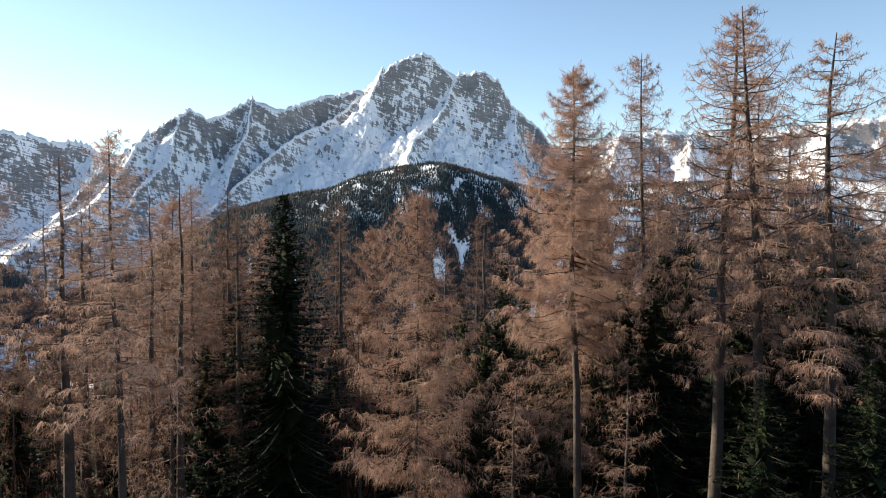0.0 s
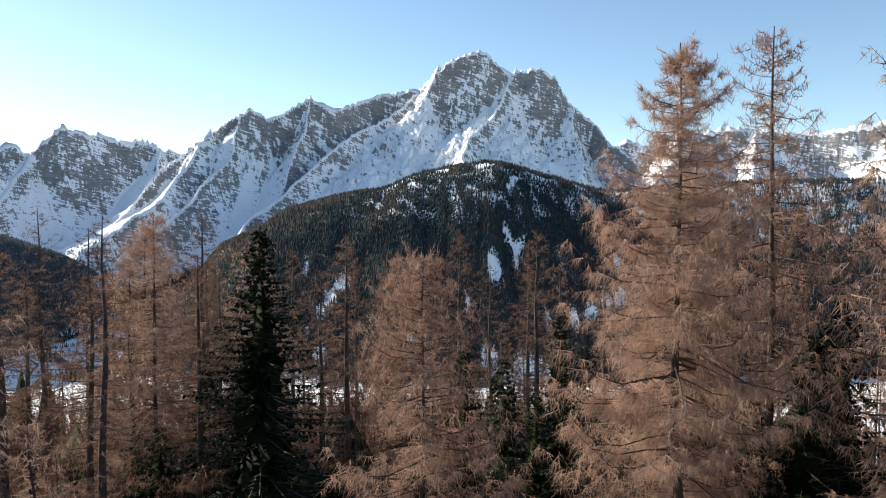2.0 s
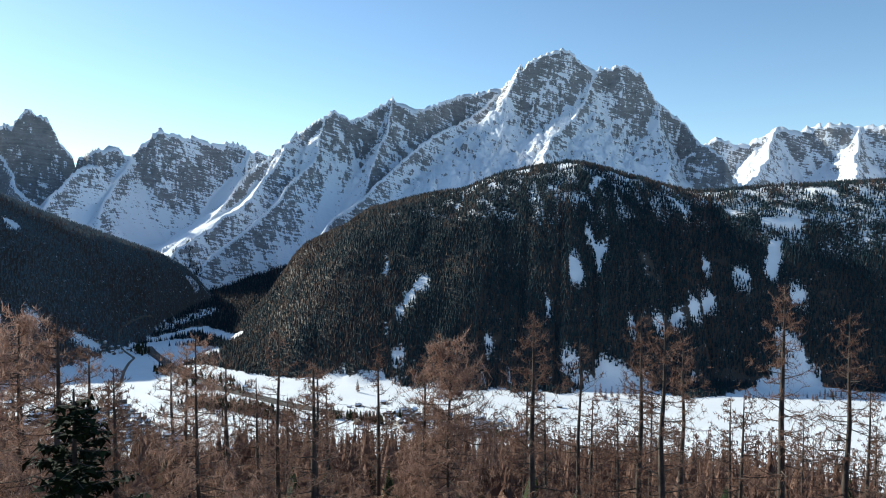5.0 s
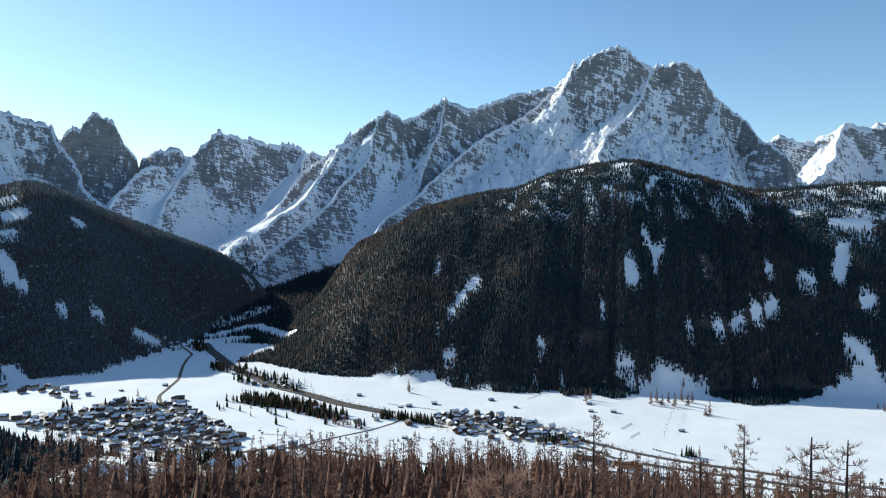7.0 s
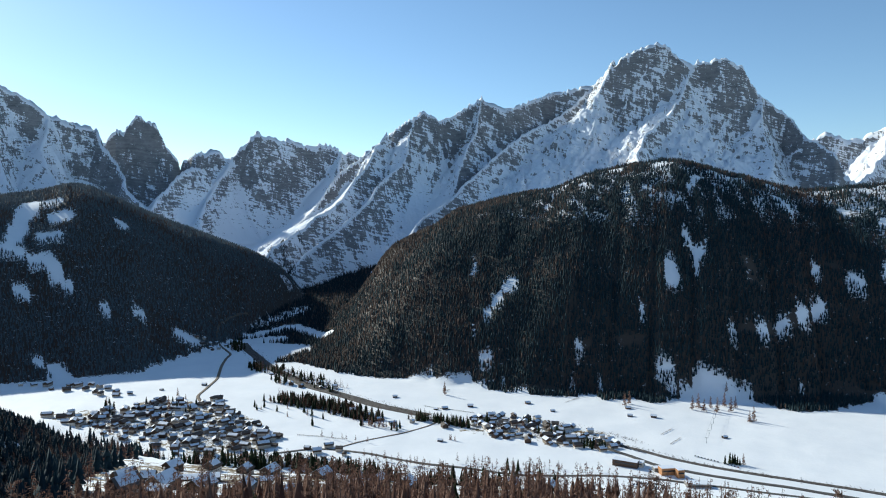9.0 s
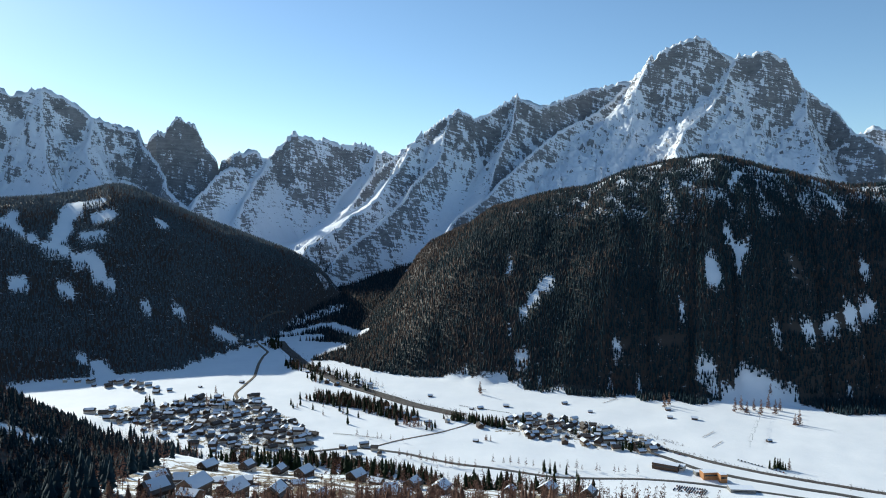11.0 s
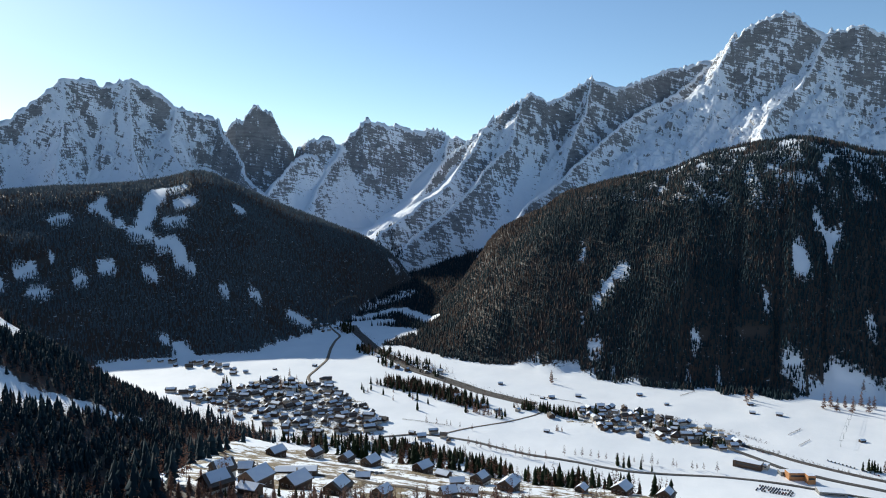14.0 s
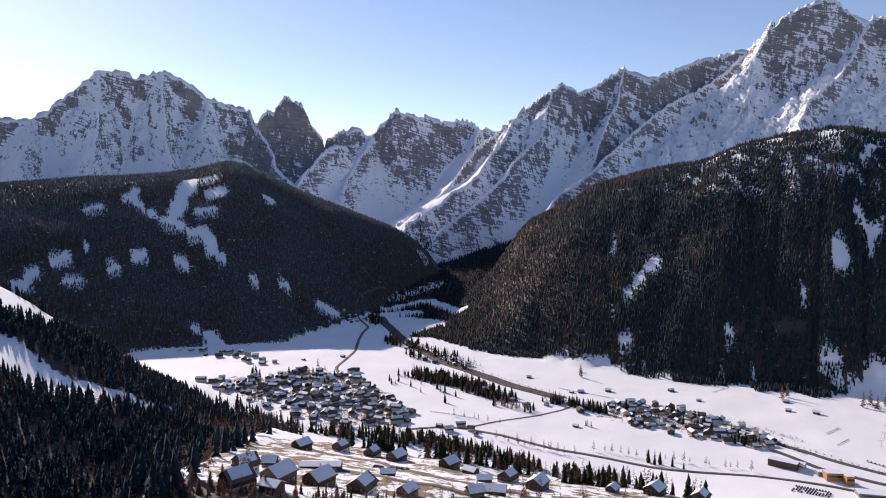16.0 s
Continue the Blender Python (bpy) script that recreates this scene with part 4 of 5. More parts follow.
def slope_wood():
    """The larch wood on the slope below the flight."""
    p, rng = spots(-300, 330, 57, 268, 5.0, near_wood, 8)
    p = p[in_view(p, 8)]
    larch = rng.random(len(p)) < np.clip(0.90 + 0.4 * fbm(p[:, 0], p[:, 1], 60, 2, 97), 0.5, 0.97)
    trunks, crowns = [], []
    for k in range(4):
        t, c = light_larch(130 + k, 17, 3.5, 46, 11, 0.02, 0.08, 0.8)
        kinds = rng.integers(0, 4, len(p))
        q = p[larch & (kinds == k)]
        # taller down the slope, capped to stay below the later camera's view
        sight_cap = np.minimum(340 - 0.385 * np.hypot(q[:, 0] + 8, q[:, 1] - 57), 340 - 0.385 * np.hypot(q[:, 0] + 15, q[:, 1] - 76))
        size = np.clip(np.minimum(sight_cap - q[:, 2] - rng.uniform(-1.5, 3.5, len(q)), 14.5 + 0.3 * np.maximum(q[:, 1] - 78, 0)), 7, 26) / 17
        turn = rng.uniform(0, 6.3, len(q))
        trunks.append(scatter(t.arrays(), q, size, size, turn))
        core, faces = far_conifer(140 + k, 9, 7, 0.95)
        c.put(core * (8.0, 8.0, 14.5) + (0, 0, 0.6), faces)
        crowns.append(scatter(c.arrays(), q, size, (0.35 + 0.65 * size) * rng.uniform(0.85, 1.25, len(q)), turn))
    wood = tagged(new("larch_wood"), "bare brown larch wood on the snowy slope", "forest", kind="stuff")
    from_arrays("trunks", *joined(trunks), M_BARK, wood)
    from_arrays("crowns", *joined(crowns), M_LARCH, wood)
    q = p[~larch]
    turn = rng.uniform(0, 6.3, len(q))
    # spruces capped by the same camera lines of sight
    sight_cap = np.minimum(340 - 0.395 * np.hypot(q[:, 0] + 8, q[:, 1] - 57), 340 - 0.395 * np.hypot(q[:, 0] + 15, q[:, 1] - 76))
    size = np.clip(sight_cap - q[:, 2], 6, 19) * rng.uniform(0.6, 1.0, len(q))
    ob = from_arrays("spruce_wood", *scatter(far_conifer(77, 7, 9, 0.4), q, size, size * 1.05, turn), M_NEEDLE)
    tagged(ob, "dark spruces standing among the larches", "forest", kind="stuff")


slope_wood()


def under_wood():
    """Close young larches that fill the gaps below the edge of the wood."""
    p, rng = spots(-34, 34, 29, 60, 3.6, lambda x, y: 0.75 - 0.7 * (((np.abs(x - 1.5) < 3.8) & (y < 41)) | ((x > 5) & (y < 44))), 12)
    p = p[np.abs(p[:, 0]) < 3 + 0.62 * (p[:, 1] - 2)]
    top = 326.5 - 0.17 * (p[:, 1] - 30) + 0.16 * np.clip(p[:, 0] - 2, 0, 20) + rng.normal(0, 1.2, len(p))
    dark = (rng.random(len(p)) < 0.55) & (p[:, 1] > 37) & (np.abs(p[:, 0]) < 0.5 * p[:, 1])
    q = p[dark]
    size = (top[dark] - q[:, 2]) * rng.uniform(0.7, 1.0, len(q))
    ob = from_arrays("spruce_thicket", *scatter(far_conifer(79, 16, 11, 0.7), q, size, size * 1.5, rng.uniform(0, 6.3, len(q))), M_NEEDLE)
    tagged(ob, "dark young spruces below the edge of the wood", "forest", kind="stuff")
    p, top = p[~dark], top[~dark]
    trunks, crowns = [], []
    kinds = rng.integers(0, 3, len(p))
    for k in range(3):
        t, c = light_larch(230 + k, 10.0, 1.9, 62, 10, 0.08, 0.028)
        q = p[kinds == k]
        size, turn = (top[kinds == k] - q[:, 2]) / 10.0, rng.uniform(0, 6.3, len(q))
        trunks.append(scatter(t.arrays(), q, size, size, turn))
        crowns.append(scatter(c.arrays(), q, size, 0.4 + 0.6 * size, turn))
    wood = tagged(new("larch_thicket"), "thicket of young bare larches below the edge of the wood", "forest", kind="stuff")
    from_arrays("trunks", *joined(trunks), M_BARK, wood)
    # darkest twig tone: shade below the wood's edge is in the colour
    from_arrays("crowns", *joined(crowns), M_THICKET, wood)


under_wood()


def shading_wood():
    """Unseen wood added beside the start of the flight to shade the slope."""
    p, rng = spots(-88, -22, -20, 50, 4.6, lambda x, y: (x < -0.64 * y - 12) * 0.85, 14)
    top = 340.5 + 0.12 * (-p[:, 0] - 30) - 0.09 * p[:, 1] + rng.normal(0, 1.5, len(p))
    larch = rng.random(len(p)) < 0.5
    size, turn = top - p[:, 2], rng.uniform(0, 6.3, len(p))
    t, c = light_larch(240, 20.0, 3.0, 70, 9, 0.12, 0.05)
    wood = tagged(new("larch_wood"), "unseen bare larch wood added beside the clearing for shade", "forest", kind="stuff")
    from_arrays("trunks", *scatter(t.arrays(), p[larch], size[larch] / 20, size[larch] / 20, turn[larch]), M_BARK, wood)
    from_arrays("crowns", *scatter(c.arrays(), p[larch], size[larch] / 20, size[larch] / 20, turn[larch]), M_TWIG, wood)
    ob = from_arrays("spruce_wood", *scatter(far_conifer(78, 12, 9, 0.5), p[~larch], size[~larch] * 0.9, size[~larch] * 1.1, turn[~larch]), M_NEEDLE)
    tagged(ob, "unseen dark spruces added beside the clearing for shade", "forest", kind="stuff")


shading_wood()
# larches at the lower edge of the clearing below the flight
rng = np.random.default_rng(77)
LOW_EDGE = [(-5.1, 90.6, 322.2), (7.2, 94.9, 321.1), (-14, 62, 326.5), (-20, 66, 326), (-9, 70, 324), (1, 68, 325.5), (9, 66, 326.5), (17, 70, 326),
            (-27, 60, 327.5), (24, 64, 327), (-2, 78, 323), (12, 80, 323), (-16, 80, 321), (-34, 70, 324.5), (30, 76, 324), (-24, 78, 321.5),
            (19, 88, 319), (-30, 88, 318), (4, 86, 321), (-41, 64, 327), (-45, 78, 322), (38, 70, 326), (-12, 90, 318.5), (26, 92, 318)]
for i, (x, y, top) in enumerate(LOW_EDGE):
    plant("open", x, y, top, i * 47, "trees on the slope below")

# ---- buildings ----
M_SNOW = surface("roof_snow", (0.84, 0.86, 0.90), (0.74, 0.77, 0.83), 4.0, 0.7, 0.08)
M_PLASTER = surface("white_plaster", (0.44, 0.37, 0.29), (0.62, 0.555, 0.47), 3.0, 0.85, 0.01, vary=0.4)
M_TIMBER = surface("dark_timber", (0.040, 0.023, 0.015), (0.100, 0.058, 0.034), 1.2, 0.8, 0.02, vary=0.35)
M_SHINGLE = surface("weathered_shingles", (0.07, 0.055, 0.045), (0.15, 0.12, 0.10), 1.0, 0.85, 0.03)
M_ORANGE = surface("orange_cladding", (0.36, 0.16, 0.055), (0.48, 0.23, 0.09), 2.0, 0.7, 0.01)
M_STONE = surface("grey_concrete", (0.16, 0.15, 0.14), (0.28, 0.27, 0.25), 2.5, 0.9, 0.02)
M_ASPHALT = surface("salted_asphalt", (0.045, 0.043, 0.042), (0.12, 0.105, 0.09), 9.0, 0.8, 0.01)
M_BED = surface("river_gravel", (0.045, 0.038, 0.033), (0.15, 0.128, 0.11), 5.0, 0.9, 0.03)
M_EARTH = surface("earth_track", (0.10, 0.075, 0.05), (0.22, 0.17, 0.12), 7.0, 0.9, 0.02)
M_STEEL = surface("galvanised_steel", (0.22, 0.22, 0.23), (0.34, 0.34, 0.35), 0.8, 0.5)
M_STEEL.node_tree.nodes["Principled BSDF"].inputs["Metallic"].default_value = 0.8
M_RUBBER = surface("tyre_rubber", (0.015, 0.015, 0.016), (0.03, 0.03, 0.03), 0.2, 0.9)
M_GLASS, _nt, _n, _l, _b = material("window_glass")
_b.inputs["Base Color"].default_value = (0.03, 0.035, 0.04, 1)
_b.inputs["Roughness"].default_value = 0.08
CAR_PAINTS = []
for _name, _c in (("white", (0.55, 0.56, 0.57)), ("grey", (0.12, 0.125, 0.13)), ("red", (0.22, 0.02, 0.02)), ("blue", (0.02, 0.05, 0.14)),
                  ("black", (0.015, 0.015, 0.017))):
    CAR_PAINTS.append((_name, surface(_name + "_car_paint", _c, tuple(0.85 * q for q in _c), 1.0, 0.3)))


def part(name, bm, mat, parent, label=""):
    me = bpy.data.meshes.new(name)
    bm.to_mesh(me)
    bm.free()
    me.materials.append(mat)
    ob = new(name, me)
    ob.parent = parent
    if label:
        tagged(ob, label)
    return ob


def box(bm, x, y, z, sx, sy, sz, m=None):
    """A box on its centre, with slightly rounded edges left to the eye; sizes are whole widths."""
    geo = bmesh.ops.create_cube(bm, size=1.0, matrix=(m or Matrix()) @ Matrix.Translation((x, y, z)) @ Matrix.Diagonal((sx, sy, sz, 1)))
    return geo["verts"]


def gable(bm, w, d, z0, z1, rise, sink=0.0):
    """Walls of a house with two gables; the ridge runs along x."""
    v = [bm.verts.new(p) for p in ((-w / 2, -d / 2, z0 - sink), (w / 2, -d / 2, z0 - sink), (w / 2, d / 2, z0 - sink), (-w / 2, d / 2, z0 - sink),
                                   (-w / 2, -d / 2, z1), (w / 2, -d / 2, z1), (w / 2, d / 2, z1), (-w / 2, d / 2, z1),
                                   (-w / 2, 0, z1 + rise), (w / 2, 0, z1 + rise))]
    for f in ((0, 1, 5, 4), (2, 3, 7, 6), (1, 2, 6, 9, 5), (3, 0, 4, 8, 7), (4, 5, 9, 8), (6, 7, 8, 9), (3, 2, 1, 0)):
        bm.faces.new([v[i] for i in f])


def roof_slab(w, d, z, rise, side, over, thick, lift=0.0, inset=0.0):
    """One pitch of a roof, as a slab; side is -1 or 1."""
    bm = bmesh.new()
    slope = rise / (d / 2)
    run = d / 2 + over - inset
    x = w / 2 + over - inset
    top, low = z + rise + lift, z + rise - slope * run + lift
    pts = [(-x, 0, top), (x, 0, top), (x, side * run, low), (-x, side * run, low)]
    v = [bm.verts.new(p) for p in pts] + [bm.verts.new((p[0], p[1], p[2] + thick)) for p in pts]
    for f in ((3, 2, 1, 0), (4, 5, 6, 7), (0, 1, 5, 4), (1, 2, 6, 5), (2, 3, 7, 6), (3, 0, 4, 7)):
        bm.faces.new([v[i] for i in f])
    bmesh.ops.recalc_face_normals(bm, faces=bm.faces[:])
    return bm


def house(name, w, d, base, upper, rise, label, category, upper_mat, base_mat, detail=False, snow=(-1, 1), seed=0):
    """A house with plastered ground floor, timber upper floor, snowy gable roof and chimney; detail adds windows, door and balcony."""
    rng = random.Random(seed)
    top = tagged(new(name), label, category)
    bm = bmesh.new()
    box(bm, 0, 0, base / 2 - 1.5, w, d, base + 3.0)
    part("ground_floor_wall", bm, base_mat, top)
    bm = bmesh.new()
    gable(bm, w + 0.16, d + 0.16, base, base + upper, rise)
    part("upper_wall", bm, upper_mat, top)
    z = base + upper
    for side in (-1, 1):
        r = part("roof", roof_slab(w, d, z, rise, side, 1.0, 0.22), M_SHINGLE, top)
        if side in snow:
            part("snow_cover", roof_slab(w, d, z, rise, side, 1.0, rng.uniform(0.22, 0.4), 0.225, rng.uniform(0.15, 0.5) + 1.3 * (rng.random() < 0.35)), M_SNOW, r, "layer of old snow")
    bm = bmesh.new()
    box(bm, w * 0.2, d * 0.12, z + rise + 0.2, 0.7, 0.7, 2.2)
    box(bm, w * 0.2, d * 0.12, z + rise + 1.36, 0.95, 0.95, 0.12)
    part("chimney", bm, M_PLASTER, top)
    if not detail:
        return top
    for sx in (-1, 1):
        for k, level in ((0, 1.4), (1, base + 1.25)):
            for y in (-d * 0.28, 0.0, d * 0.28):
                bm = bmesh.new()
                box(bm, sx * (w / 2 + 0.09), y, level, 0.14, 1.25, 1.45)
                fr = part("window", bm, M_PLASTER, top)
                bm = bmesh.new()
                box(bm, sx * (w / 2 + 0.15), y, level, 0.06, 0.95, 1.15)
                part("pane", bm, M_GLASS, fr)
        bm = bmesh.new()
        box(bm, sx * (w / 2 + 0.65), 0, base + 0.1, 1.3, d * 0.86, 0.16)
        bal = part("balcony", bm, M_TIMBER, top)
        bm = bmesh.new()
        for i in range(int(d * 0.86 / 0.35)):
            box(bm, sx * (w / 2 + 1.26), -d * 0.43 + 0.35 * (i + 0.5), base + 0.62, 0.05, 0.24, 0.9)
        box(bm, sx * (w / 2 + 1.26), 0, base + 1.12, 0.12, d * 0.86, 0.1)
        part("railing", bm, M_TIMBER, bal)
    for sy in (-1, 1):
        for x in (-w * 0.3, w * 0.05, w * 0.32):
            bm = bmesh.new()
            box(bm, x, sy * (d / 2 + 0.09), 1.4, 1.2, 0.14, 1.4)
            fr = part("window", bm, M_PLASTER, top)
            bm = bmesh.new()
            box(bm, x, sy * (d / 2 + 0.15), 1.4, 0.9, 0.06, 1.1)
            part("pane", bm, M_GLASS, fr)
    bm = bmesh.new()
    box(bm, -w * 0.12, -(d / 2 + 0.08), 1.0, 1.05, 0.16, 2.05)
    part("door", bm, M_TIMBER, top)
    return top


def settle(x, y, turn, size=1.0, dz=0.0):
    return pose(x, y, float(land(x, y)) + dz, 0, 0, turn) @ Matrix.Diagonal((size, size, size, 1))


# chalets on the sunny terrace: x, y, turn of the ridge, size
CHALETS = [(-337, 449, 80, 0), (-325, 478, 86, 1), (-300, 482, 92, 1), (-269, 466, 84, 0), (-235, 478, 76, 0), (-206, 283, 88, 0), (-206, 308, 84, 0), (-250, 309, 68, 1), (-201, 256, 74, 1),
           (-182, 306, 96, 1), (-170, 322, 82, 2), (-251, 326, 28, 2), (-179, 448, 80, 1), (-156, 436, 88, 0), (-126, 481, 84, 2), (-106, 502, 78, 0), (-152, 350, 48, 2), (-82, 520, 82, 1)]
chalet_kinds = [
    house("chalet", 13, 12, 2.8, 2.7, 3.9, "timber chalet with snow-covered gable roof on the terrace", "house", M_TIMBER, M_TIMBER, True, seed=1),
    house("chalet", 12, 11.5, 3.0, 2.8, 4.1, "brown chalet with white ground floor and snowy roof", "house", M_TIMBER, M_PLASTER, True, seed=2),
    house("chalet", 10, 9.5, 2.6, 2.0, 3.3, "small timber farmhouse half buried in snow", "house", M_TIMBER, M_STONE, True, seed=3)]
used = set()
for x, y, turn, k in CHALETS:
    m = settle(x, y, turn, (0.80, 0.78, 0.66)[k], 0.2)
    if k not in used:
        used.add(k)
        chalet_kinds[k].matrix_basis = m
        ob = chalet_kinds[k]
    else:
        ob = copy_at(chalet_kinds[k], m)
    ob["group"] = "chalets on the terrace"


def long_barn():
    """The long farm building in the middle of the terrace."""
    top = tagged(new("farm_building"), "long dark timber farm building with a wide snowy roof", "barn")
    bm = bmesh.new()
    gable(bm, 38, 14, 0, 4.6, 2.2, 3)
    part("wall", bm, M_TIMBER, top)
    for side in (-1, 1):
        r = part("roof", roof_slab(38, 14, 4.6, 2.2, side, 0.8, 0.25), M_SHINGLE, top)
        part("snow_cover", roof_slab(38, 14, 4.6, 2.2, side, 0.8, 0.35, 0.255, 0.3 if side < 0 else 1.6), M_SNOW, r, "layer of old snow")
    for i in range(5):
        bm = bmesh.new()
        box(bm, -14 + 7 * i, -7.06, 1.7, 3.0, 0.14, 3.2)
        part("gate", bm, M_STONE, top)
    top.matrix_basis = settle(-236, 346, 30, 0.54, 0.4)
    return top


long_barn()


def shed(label, w, d, h, rise, mat=None):
    top = tagged(new("hay_barn"), label, "barn")
    bm = bmesh.new()
    gable(bm, w, d, 0, h, rise, 1.5)
    part("wall", bm, mat or M_TIMBER, top)
    for side in (-1, 1):
        r = part("roof", roof_slab(w, d, h, rise, side, 0.6, 0.16), M_SHINGLE, top)
        part("snow_cover", roof_slab(w, d, h, rise, side, 0.6, 0.28, 0.165, 0.15), M_SNOW, r, "layer of old snow")
    bm = bmesh.new()
    box(bm, 0, -d / 2 - 0.04, 1.1, 1.8, 0.1, 2.1)
    part("door", bm, M_SHINGLE, top)
    return top


BARNS = [(-402, 1221), (-502, 1273), (-348, 1254), (-337, 1049), (-254, 1308), (-202, 1270), (-71, 1283), (-32, 1288), (76, 1210), 
         (-77, 1330), (48, 1383), (123, 1318), (-388, 1228), (-830, 1370),
         (-905, 1240), (-960, 1180), (-186, 430), (-152, 372), (-190, 262), (-215, 470), (-205, 360), (-345, 462)]
first = None
for i, (x, y) in enumerate(BARNS):
    m = settle(x, y, (i * 37) % 50 - 10, 0.85 + 0.4 * ((i * 7) % 5) / 5)
    if first is None:
        first = shed("small weathered hay barn standing in the snowfield", 8, 6, 2.8, 1.6)
        first.matrix_basis = m
        ob = first
    else:
        ob = copy_at(first, m)
    ob["group"] = "hay barns"

# the villages on the valley floor
town_kinds = [
    house("house", 15, 12, 3.2, 3.6, 3.4, "village house with white walls and timber gable under snow", "house", M_TIMBER, M_PLASTER, seed=5),
    house("house", 13, 11, 5.6, 2.6, 3.0, "white plastered village house with snow-covered roof", "house", M_PLASTER, M_PLASTER, seed=6),
    house("house", 17, 12, 3.0, 4.0, 3.6, "brown timber village house with one roof slope snow-covered", "house", M_TIMBER, M_PLASTER, seed=7, snow=(1,)),
    house("house", 22, 13, 6.0, 3.0, 3.4, "large white guesthouse with a broad snowy roof", "house", M_TIMBER, M_PLASTER, seed=8),
    house("house", 14, 11, 3.0, 3.2, 3.0, "old brown village house with half its roof free of snow", "house", M_TIMBER, M_TIMBER, seed=9, snow=(-1,)),
    house("house", 12, 10, 5.4, 2.4, 2.8, "plastered village house with bare shingle roof", "house", M_TIMBER, M_PLASTER, seed=10, snow=())]
used = set()


def inside(x, y, poly):
    hit, n = False, len(poly)
    for i in range(n):
        (x0, y0), (x1, y1) = poly[i], poly[(i + 1) % n]
        if (y0 > y) != (y1 > y) and x < (x1 - x0) * (y - y0) / (y1 - y0) + x0:
            hit = not hit
    return hit


TOWNS = [
    ([(-1027, 954), (-903, 915), (-807, 900), (-725, 885), (-663, 868), (-602, 897), (-561, 952), (-588, 1015), (-655, 1039), (-773, 1127),
      (-836, 1182), (-830, 1110), (-923, 1134), (-930, 1050), (-973, 999)], 10.2, 190, "houses of the large village"),
    ([(-330, 1190), (-273, 1222), (-178, 1208), (-100, 1150), (-60, 1120), (-98, 1085), (-191, 1085), (-289, 1100)], 10.2, 76,
     "houses of the village by the road"),
    ([(-1185, 1560), (-1160, 1640), (-1120, 1640), (-1115, 1560)], 19.0, 10, "houses at the mouth of the side valley"),
    ([(-1270, 1110), (-1120, 1165), (-990, 1135), (-1000, 1100), (-1120, 1110)], 24.0, 16, "houses above the village"),
    ([(-520, 900), (-470, 905), (-430, 945), (-470, 985), (-530, 950)], 22.0, 8, "houses below the terrace"),
    ([(-760, 1290), (-700, 1330), (-640, 1300), (-690, 1260)], 26.0, 5, "houses by the stream"),
    ([(-560, 1165), (-430, 1130), (-330, 1150), (-340, 1120), (-450, 1105)], 30.0, 7, "houses along the lane")]
rng = random.Random(17)
for poly, gap, count, group in TOWNS:
    placed, tries = [], 0
    xs, ys = [q[0] for q in poly], [q[1] for q in poly]
    while len(placed) < count and tries < 9000:
        tries += 1
        x, y = rng.uniform(min(xs), max(xs)), rng.uniform(min(ys), max(ys))
        if not inside(x, y, poly) or any((x - a) ** 2 + (y - b) ** 2 < gap * gap for a, b in placed):
            continue
        placed.append((x, y))
        k = rng.choice((0, 0, 1, 2, 2, 3, 4, 4, 5))
        m = settle(x, y, rng.choice((20, 60, 110)) + rng.uniform(-22, 22), rng.uniform(0.5, 0.88))
        if k not in used:
            used.add(k)
            town_kinds[k].matrix_basis = m
            ob = town_kinds[k]
        else:
            ob = copy_at(town_kinds[k], m)
        ob["group"] = group


def block_building(name, label, pieces, x, y, turn):
    """A modern flat-roofed building: blocks of cladding with window bands and snow on top."""
    top = tagged(new(name), label, "building")
    for px, py, sx, sy, h, mat in pieces:
        bm = bmesh.new()
        box(bm, px, py, h / 2 - 1, sx, sy, h + 2)
        bmesh.ops.bevel(bm, geom=bm.edges[:], offset=0.08, segments=1, affect='EDGES')
        wall = part("block", bm, mat, top)
        bm = bmesh.new()
        box(bm, px, py, h + 0.2, sx - 0.6, sy - 0.6, 0.36)
        part("snow_cover", bm, M_SNOW, wall, "layer of old snow")
        for s in (-1, 1):
            bm = bmesh.new()
            box(bm, px, py + s * (sy / 2 + 0.03), h * 0.62, sx * 0.8, 0.1, h * 0.22)
            part("window_band", bm, M_GLASS, wall)
    top.matrix_basis = settle(x, y, turn)
    return top


block_building("hall", "orange clad modern hall with flat snowy roof by the road",
               [(0, 0, 20, 13, 9, M_ORANGE), (12, -13, 9, 9, 10, M_ORANGE), (-2, 12, 24, 10, 5, M_STONE)], -8, 1019, 25)
block_building("guesthouse", "large hotel with snowy flat roof beside the road", [(0, 0, 34, 14, 8, M_TIMBER), (14, 8, 18, 12, 6, M_PLASTER)], -62, 1032, -10)
block_building("workshop", "low grey workshop with snow on the roof", [(0, 0, 30, 16, 5, M_STONE)], 30, 985, 15)


